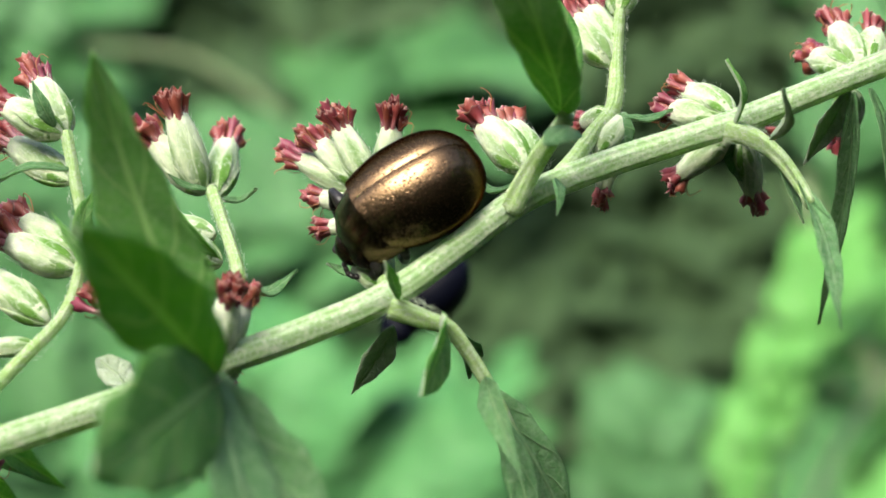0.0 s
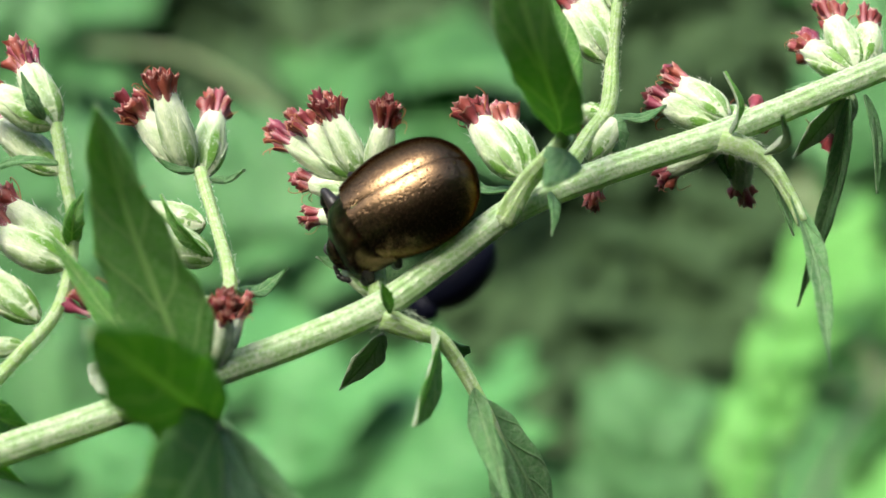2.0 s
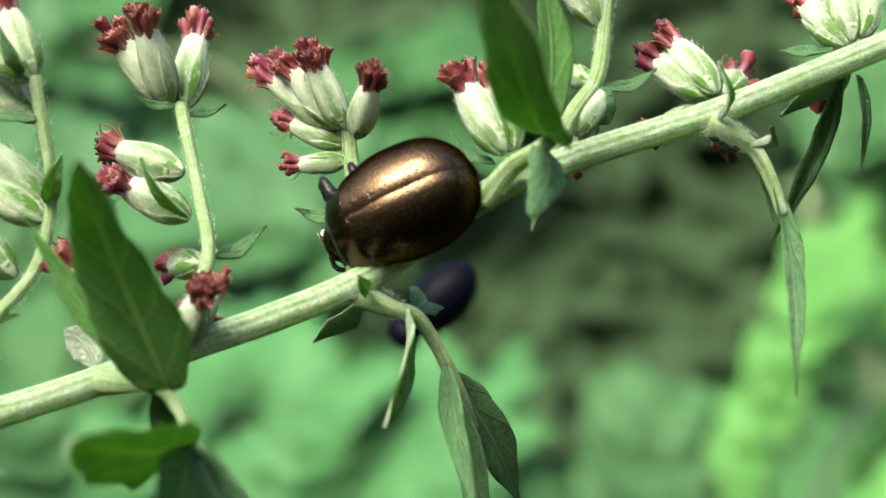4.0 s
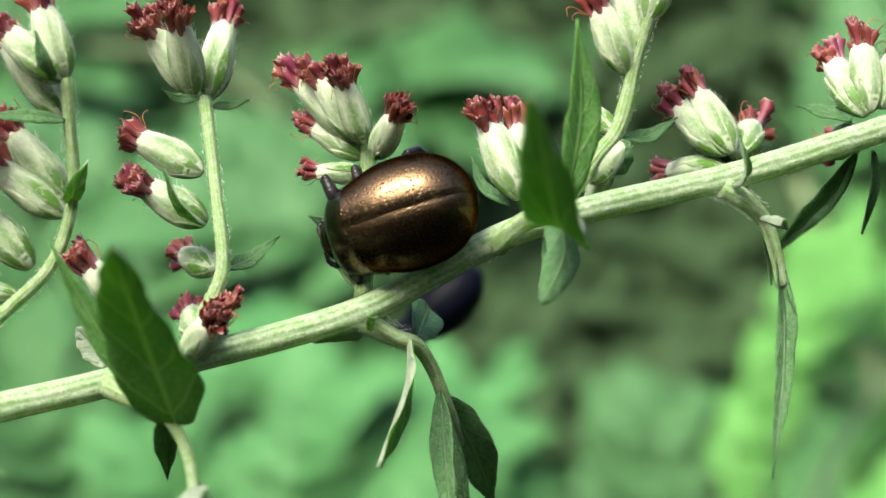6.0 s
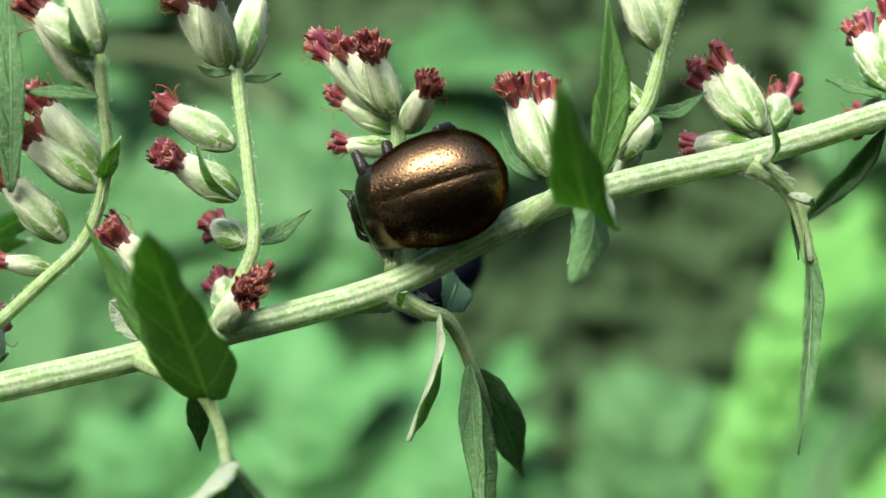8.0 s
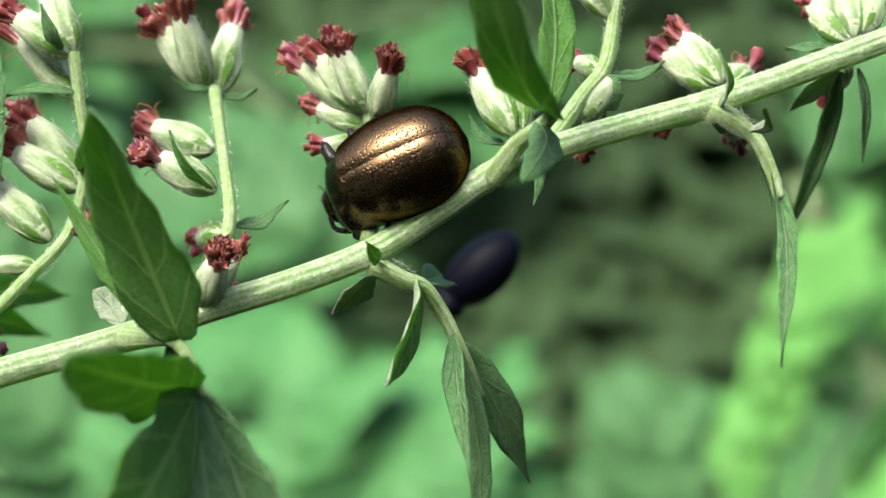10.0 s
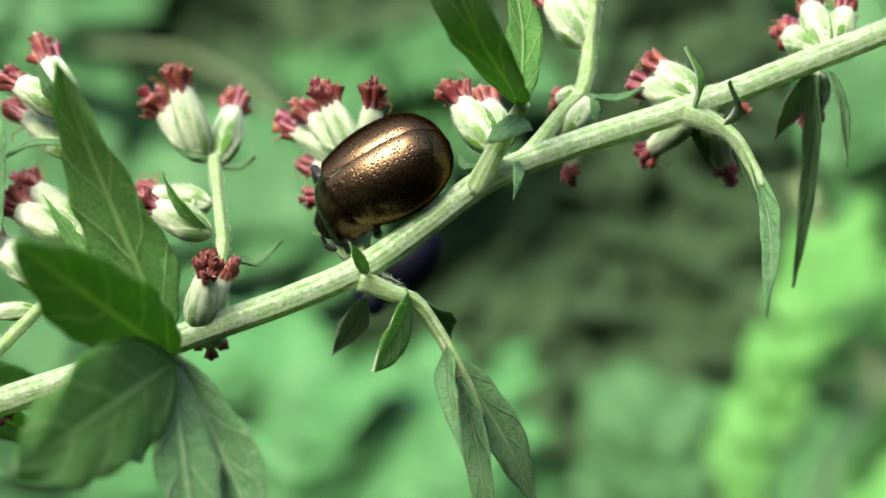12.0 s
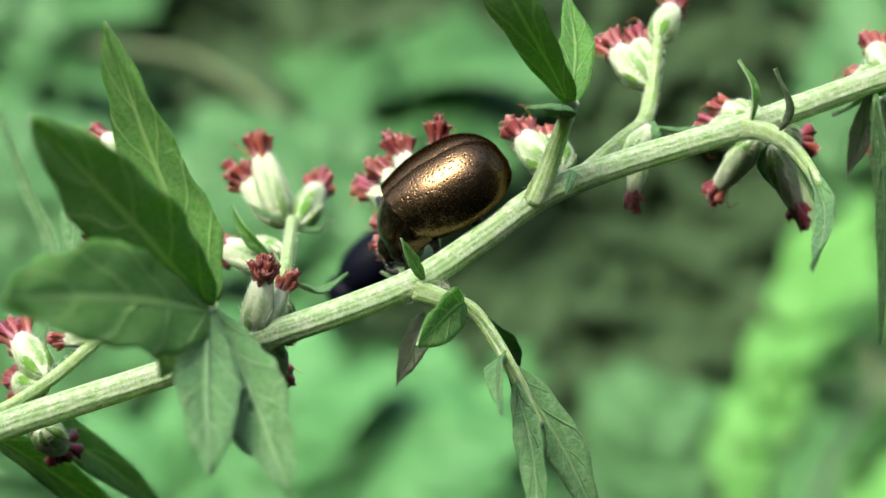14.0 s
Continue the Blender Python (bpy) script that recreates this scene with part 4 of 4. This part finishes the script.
def leg(side, x, reach, drop, lift=0.0):
    tuck = 0.55 if side > 0 else 0.0
    hip, knee = V(x, side * 1.0, -0.4), V(x + reach * 0.45, side * (2.55 - tuck), 0.1 + lift - tuck)
    ankle, toe = V(x + reach * 0.95, side * (2.6 - 1.8 * tuck), -1.2 - drop), V(x + reach * 1.2, side * (2.2 - 2.2 * tuck), -1.8 - drop)
    a = tube([hip, hip.lerp(knee, 0.5) + V(0, 0, 0.15), knee], [0.22 * MM, 0.34 * MM, 0.2 * MM], 10, 10)
    b = tube([knee, knee.lerp(ankle, 0.5), ankle], [0.17 * MM, 0.2 * MM, 0.24 * MM], 10, 8)
    ob = part("leg", mesh_from("leg", *joined([a, b])[:3], mats=[BLACK]), beetle, "black leg")
    segs = []
    for i in range(4):
        p = ankle.lerp(toe, (i + 0.4) / 4)
        g = ellipsoid(0.2 * MM, 0.2 * MM, 0.14 * MM, 6, 8)
        segs.append(([q + p for q in g[0]], g[1], g[2]))
    part("foot", mesh_from("foot", *joined(segs)[:3], mats=[BLACK]), ob)


for s in (1, -1):
    leg(s, 2.5, 0.5, 0.0, -0.3)
    leg(s, 1.2, 0.25, 0.1, -0.2)
    leg(s, -0.6, -1.0, 0.1, -0.75)

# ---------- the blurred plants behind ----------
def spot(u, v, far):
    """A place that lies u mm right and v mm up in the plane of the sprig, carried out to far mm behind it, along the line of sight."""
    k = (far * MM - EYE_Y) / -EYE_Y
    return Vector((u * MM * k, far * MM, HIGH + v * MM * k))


def lobed_leaf(base, tip, lobes, reach, face, width, mats, seed, bend=0.1, along=9, across=4):
    """A feathery leaf in one mesh: a midrib with paired, forward-pointing lobes."""
    rnd = random.Random(seed)
    base, tip = Vector(base), Vector(tip)
    axis = tip - base
    L = axis.length
    face = Vector(face).normalized()
    side = axis.cross(face).normalized()
    mid = base.lerp(tip, 0.5) + face * bend * L
    line = spline([base, mid, tip], 24)
    chunks = [tuple(list(tube([base, mid, tip], [0.014 * L, 0.008 * L], 6, 12)) + [[0] * 68])]
    c = chunks[0]
    chunks[0] = (c[0], c[1], c[2], [0] * len(c[1]))
    for i in range(lobes):
        f = 0.2 + 0.62 * i / max(lobes - 1, 1)
        p = line[int(f * 23)]
        for s in (1, -1):
            r = reach * (0.6 + 0.4 * math.sin(math.pi * (0.25 + 0.6 * f))) * rnd.uniform(0.8, 1.15)
            e = p + side * s * r * rnd.uniform(0.5, 0.75) + axis.normalized() * r * rnd.uniform(0.6, 1.0) + face * r * rnd.uniform(-0.25, 0.1)
            chunks.append(blade([p, p.lerp(e, 0.5) + face * r * 0.08, e], width * rnd.uniform(0.8, 1.2), face, "lance", 0.15, 0.05, rnd.random(), along, across, 0.0004))
    chunks.append(blade([line[15], line[19], tip + axis * 0.08], width * 1.2, face, "lance", 0.15, 0.05, rnd.random(), along, across, 0.0004))
    v, f, u, m = joined(chunks)
    return mesh_from("leaf", v, f, u, mats, m)


def far_plant(root, crown, leaves, mats, seed, label):
    """A thing: a stalk from the ground to the crown, and leaves on petioles.
    leaves: (base u, v, tip u, v, far, lobes, reach, width, face)."""
    foot = Vector((root[0], root[1], 0.0))
    plant = new("mugwort_plant")
    plant.location = foot
    tagged(plant, label, "plant", group="mugwort plants behind")
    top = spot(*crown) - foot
    pts = [Vector((0, 0, -0.02)), Vector((top.x * 0.2, top.y * 0.2, top.z * 0.5)), top]
    v, f, u = tube(pts, [0.006, 0.0045, 0.0025], 12, 30, 6, 0.05)
    part("stalk", mesh_from("stalk", v, f, u, [STALK_FAR]), plant)
    line = spline(pts, 60)
    for i, (u0, v0, u1, v1, far, lobes, reach, width, face) in enumerate(leaves):
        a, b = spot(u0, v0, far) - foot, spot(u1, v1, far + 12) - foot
        near = min(line[10:], key=lambda q: (q - a).length + 0.6 * abs(q.z - a.z + 0.03))
        t = tube([near, near.lerp(a, 0.5) + Vector((0, 0, 0.01)), a], [0.0016, 0.0012, 0.001], 6, 12)
        pet = part("petiole", mesh_from("petiole", *t, mats=[STALK_FAR]), plant)
        part("leaf", lobed_leaf(a, b, lobes, reach * 1.5 * MM, face, width * 1.25 * MM, mats, seed * 31 + i), plant)
    return plant


UPF = (-0.3, -0.55, 0.78)
FLAT = (-0.3, -0.62, 0.72)
FRONT = (-0.15, -0.8, 0.55)
YOUNG, OLD = [LEAF_SUNNY, LEAF_FAR], [LEAF_FAR, LEAF_FAR]
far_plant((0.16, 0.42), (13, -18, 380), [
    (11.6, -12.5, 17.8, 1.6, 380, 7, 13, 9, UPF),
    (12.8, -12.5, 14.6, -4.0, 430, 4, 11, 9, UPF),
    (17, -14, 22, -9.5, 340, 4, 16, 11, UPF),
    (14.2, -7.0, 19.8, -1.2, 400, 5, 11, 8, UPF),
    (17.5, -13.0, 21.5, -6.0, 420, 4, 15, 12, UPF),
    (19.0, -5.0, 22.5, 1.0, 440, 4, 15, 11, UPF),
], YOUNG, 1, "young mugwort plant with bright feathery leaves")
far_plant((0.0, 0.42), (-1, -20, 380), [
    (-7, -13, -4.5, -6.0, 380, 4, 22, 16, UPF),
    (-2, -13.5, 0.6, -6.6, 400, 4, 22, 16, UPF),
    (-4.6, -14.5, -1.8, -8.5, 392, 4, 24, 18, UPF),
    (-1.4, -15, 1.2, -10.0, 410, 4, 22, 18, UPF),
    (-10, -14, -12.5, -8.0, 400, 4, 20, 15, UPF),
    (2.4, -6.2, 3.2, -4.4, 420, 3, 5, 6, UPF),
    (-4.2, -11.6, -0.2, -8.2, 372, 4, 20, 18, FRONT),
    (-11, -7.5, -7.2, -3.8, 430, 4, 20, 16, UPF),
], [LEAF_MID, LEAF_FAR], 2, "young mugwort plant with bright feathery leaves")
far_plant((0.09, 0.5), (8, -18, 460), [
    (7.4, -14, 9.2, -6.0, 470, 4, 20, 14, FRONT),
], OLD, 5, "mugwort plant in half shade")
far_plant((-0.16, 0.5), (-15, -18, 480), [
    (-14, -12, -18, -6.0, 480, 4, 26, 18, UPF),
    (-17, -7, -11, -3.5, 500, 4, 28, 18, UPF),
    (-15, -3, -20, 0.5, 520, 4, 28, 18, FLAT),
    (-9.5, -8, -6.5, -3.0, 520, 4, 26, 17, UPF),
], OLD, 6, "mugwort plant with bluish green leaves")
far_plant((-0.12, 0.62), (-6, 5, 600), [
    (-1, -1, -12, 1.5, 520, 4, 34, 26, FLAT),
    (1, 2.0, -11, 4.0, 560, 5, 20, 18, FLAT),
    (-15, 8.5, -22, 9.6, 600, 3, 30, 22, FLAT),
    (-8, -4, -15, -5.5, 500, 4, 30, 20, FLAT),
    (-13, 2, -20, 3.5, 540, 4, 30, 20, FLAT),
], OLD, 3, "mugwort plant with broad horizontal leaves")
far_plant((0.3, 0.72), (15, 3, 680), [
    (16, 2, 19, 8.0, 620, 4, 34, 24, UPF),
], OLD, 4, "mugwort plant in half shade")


HOLLOWS = [(0.08, 0.69, 0.065, 0.052), (-0.085, 0.797, 0.04, 0.024), (0.075, 0.622, 0.035, 0.02), (0.1, 0.815, 0.055, 0.03), (0.02, 0.682, 0.04, 0.024)]  # gaps in the bank, darkened by shade-coloured leaves: across, height, half sizes in m


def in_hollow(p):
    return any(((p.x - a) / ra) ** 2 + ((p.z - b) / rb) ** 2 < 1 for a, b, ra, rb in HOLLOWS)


def behind(rnd):
    """A leafy bank that rises away from the viewpoint."""
    z = rnd.uniform(0.38, 1.06)
    y = 0.66 + 0.75 * (z - 0.42) + rnd.uniform(-0.06, 0.06)
    w = 0.14 + 0.26 * y
    return Vector((rnd.uniform(-w, w), y, z))


def leaf_mass(name, count, place, seed, size, label, category, material, feathered=True, lean=0.0, wild=1.0):
    """Very many leaves in one mesh; place(rnd) gives each one's seat."""
    rnd = random.Random(seed)
    if feathered:
        me = lobed_leaf((0, 0, 0), (1, 0, 0), 4, 0.42, (0, 0, 1), 0.27, [], seed, 0.06, 7, 2)
        vs = np.array([tuple(v.co) for v in me.vertices])
        fs = [tuple(p.vertices) for p in me.polygons]
        us = [(0.5, 0.5)] * len(vs)
        for loop in me.loops:
            us[loop.vertex_index] = tuple(me.uv_layers[0].data[loop.index].uv)
        bpy.data.meshes.remove(me)
    else:
        shape = blade([Vector((0, 0, 0)), Vector((0.5, 0, 0.06)), Vector((1, 0, -0.1))], 0.34, (0, 0, 1), "lance", 0.2, 0.05, 1, 5, 2, 0.01)
        vs, fs, us = np.array([tuple(v) for v in shape[0]]), shape[1], shape[2]
    verts, faces, uvs = [], [], []
    for i in range(count):
        m = Matrix.Translation(place(rnd)) @ Matrix.Rotation(radians(lean), 4, "X") @ Euler((wild * rnd.uniform(-0.7, 0.7), wild * rnd.uniform(-0.6, 0.8), rnd.uniform(0, 6.28))).to_matrix().to_4x4() @ Matrix.Scale(rnd.uniform(*size), 4)
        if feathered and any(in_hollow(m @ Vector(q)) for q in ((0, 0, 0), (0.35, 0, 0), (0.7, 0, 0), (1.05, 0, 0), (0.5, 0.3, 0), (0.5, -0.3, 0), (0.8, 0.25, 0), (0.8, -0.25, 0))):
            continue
        mm = np.array(m)
        o = len(verts)
        verts.extend(map(tuple, vs @ mm[:3, :3].T + mm[:3, 3]))
        faces.extend(tuple(k + o for k in f) for f in fs)
        uvs.extend(us)
    tagged(new(name, mesh_from(name, verts, faces, uvs, [material])), label, category, kind="stuff")


def around(rnd):
    a, r = rnd.uniform(0, 2 * math.pi), 0.7 + 1.6 * rnd.random() ** 1.3
    if math.sin(a) > 0.5:
        r = 1.4 + 1.0 * rnd.random()
    top = 0.72 + 0.5 * (r - 0.15) + 0.15 * noise.noise((r * math.cos(a) * 2, r * math.sin(a) * 2, 3))
    if math.sin(a) > 0.5:
        top = 1.0 + 0.14 * (r - 0.7) + 0.1 * noise.noise((r * math.cos(a) * 3, r * math.sin(a) * 3, 3))
    return Vector((r * math.cos(a), r * math.sin(a), min(top, 2.4) * rnd.random() ** 0.8))


def at_back(rnd):
    a, r = rnd.uniform(math.pi * 1.02, math.pi * 1.98), rnd.uniform(0.42, 0.72)
    return Vector((r * math.cos(a), r * math.sin(a), rnd.uniform(0.0, 0.78 + 0.45 * (r - 0.1))))


# added out of view: gives the wing cases something dark to reflect
leaf_mass("unseen_dark_shrub", 5200, at_back, 9, (0.06, 0.1), "unseen dark shrub added behind the viewpoint to darken reflections", "shrub", LEAF_DARK, False)


# half just behind the bank, half in its hollows as painted shade
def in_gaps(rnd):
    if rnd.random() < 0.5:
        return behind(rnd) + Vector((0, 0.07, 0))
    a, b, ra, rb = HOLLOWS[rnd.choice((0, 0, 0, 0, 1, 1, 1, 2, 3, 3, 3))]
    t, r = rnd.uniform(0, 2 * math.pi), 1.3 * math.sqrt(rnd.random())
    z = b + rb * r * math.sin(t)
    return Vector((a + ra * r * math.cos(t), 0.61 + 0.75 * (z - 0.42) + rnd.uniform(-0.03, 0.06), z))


# dark leaf colour stands in for the shade between the bank's leaves
leaf_mass("gap_shade_leaves", 4200, in_gaps, 12, (0.04, 0.075), "dark olive leaves that stand in for shade in the gaps of the leafy bank", "shrub", LEAF_SHADE, False, 40.0, 0.6)
leaf_mass("undergrowth", 2300, behind, 5, (0.11, 0.2), "blurred green undergrowth of feathery leaves", "undergrowth", LEAF_FAR, True, 40.0, 0.5)
leaf_mass("thicket", 9000, around, 6, (0.07, 0.14), "dense thicket of leafy shoots all round", "thicket", LEAF_FAR, False)


def thicket_stalks():
    rnd = random.Random(8)
    verts, faces, uvs = [], [], []
    for i in range(330):
        a, r = rnd.uniform(0, 2 * math.pi), 0.7 + 1.6 * rnd.random() ** 1.3
        if math.sin(a) > 0.4:
            r = 1.9 + 0.6 * rnd.random()
        p = Vector((r * math.cos(a), r * math.sin(a), -0.02))
        t = tube([p, p + Vector((rnd.uniform(-0.05, 0.05), rnd.uniform(-0.05, 0.05), 0.6)), p + Vector((rnd.uniform(-0.1, 0.1), rnd.uniform(-0.1, 0.1), rnd.uniform(1.0, 1.9)))], [0.007, 0.006, 0.003], 6, 8)
        o = len(verts)
        verts += t[0]
        faces += [tuple(k + o for k in f) for f in t[1]]
        uvs += t[2]
    # the stalks that carry the leafy bank
    for i in range(110):
        y = rnd.uniform(0.68, 1.12)
        p = Vector((rnd.uniform(-0.36, 0.36), y, -0.02))
        high = 0.42 + (y - 0.66) / 0.75 - 0.06
        t = tube([p, p + Vector((rnd.uniform(-0.02, 0.02), 0.02, high * 0.5)), p + Vector((rnd.uniform(-0.03, 0.03), 0.02, high))], [0.006, 0.005, 0.003], 6, 8)
        o = len(verts)
        verts += t[0]
        faces += [tuple(k + o for k in f) for f in t[1]]
        uvs += t[2]
    tagged(new("thicket_stalks", mesh_from("thicket_stalks", verts, faces, uvs, [STALK_FAR])), "upright green stalks of the undergrowth", "stalks", kind="stuff")


thicket_stalks()


def backdrop():
    """The far wood edge that closes the view."""
    n = Nodes("far_wood")
    p = n.place()
    col = n.ramp(n.noise(2.2, 6.0, 0.65, p), [(0.3, (0.03, 0.1, 0.03)), (0.5, (0.06, 0.2, 0.06)), (0.72, (0.11, 0.3, 0.1))])
    n.bump(n.noise(9.0, 4.0, 0.6, p), 1.0, 0.3)
    mat = n.done(col, 0.8)
    verts = [Vector((6 * math.sin(a), 6 * math.cos(a), z)) for z in (-0.05, 1.6, 3.2) for a in [(-1.3 + 2.6 * i / 40) for i in range(41)]]
    faces = [(j * 41 + i, j * 41 + i + 1, (j + 1) * 41 + i + 1, (j + 1) * 41 + i) for j in range(2) for i in range(40)]
    ob = new("backdrop", mesh_from("backdrop", verts, faces, None, [mat]))
    tagged(ob, "blurred green edge of a wood far behind", "backdrop", kind="structure")


backdrop()

# a second, blue-black beetle out of focus behind the node
dark_beetle = new("dark_beetle")
tagged(dark_beetle, "blue-black leaf beetle, out of focus behind the stem", "beetle")
e = ellipsoid(2.7 * MM, 1.6 * MM, 1.4 * MM, 20, 28, 0.6)
part("elytra", mesh_from("elytra", e[0], e[1], e[2], [BLUEBLACK]), dark_beetle, "blue-black wing cases")
e = ellipsoid(0.9 * MM, 1.2 * MM, 0.9 * MM, 14, 20, 0.8)
part("pronotum", mesh_from("pronotum", [p + V(-2.7, 0, -0.2) for p in e[0]], e[1], e[2], [BLUEBLACK]), dark_beetle)
e = ellipsoid(2.4 * MM, 1.45 * MM, 0.9 * MM, 14, 20)
part("abdomen", mesh_from("abdomen", [p + V(0, 0, -0.7) for p in e[0]], e[1], e[2], [BLACK]), dark_beetle)

DARK_PATH = [  # seconds, right, up in the plane of the sprig (mm)
    (0.0, -0.5, -1.9), (0.4, 1.1, -1.1), (0.9, 0.3, -1.2), (1.5, 0.8, -1.8), (2.1, 0.5, -0.9), (2.7, -0.2, -1.6), (4.8, -0.2, -2.2), (5.6, 0.0, -2.4), (6.4, 0.1, -1.9), (7.2, 0.1, -1.5), (8.0, 0.1, -1.1),
    (10.3, 1.7, -0.7), (10.5, 0.2, -0.2), (10.7, 1.3, 0.0), (11.0, -0.1, -0.2), (11.6, -1.0, 0.2), (12.1, -1.7, -0.9), (12.6, -1.2, -1.1), (13.0, -1.0, -1.2), (13.6, -0.5, -1.0), (14.0, -2.8, -0.4),
]


def motions():
    walk(sprig, sway_rows(SPRIG_BASE))
    walk(beetle, [(t, m @ B_TURN) for t, m in sway_rows(BEETLE_REST)])
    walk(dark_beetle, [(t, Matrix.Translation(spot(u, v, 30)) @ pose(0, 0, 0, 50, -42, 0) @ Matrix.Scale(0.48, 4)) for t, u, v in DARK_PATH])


motions()
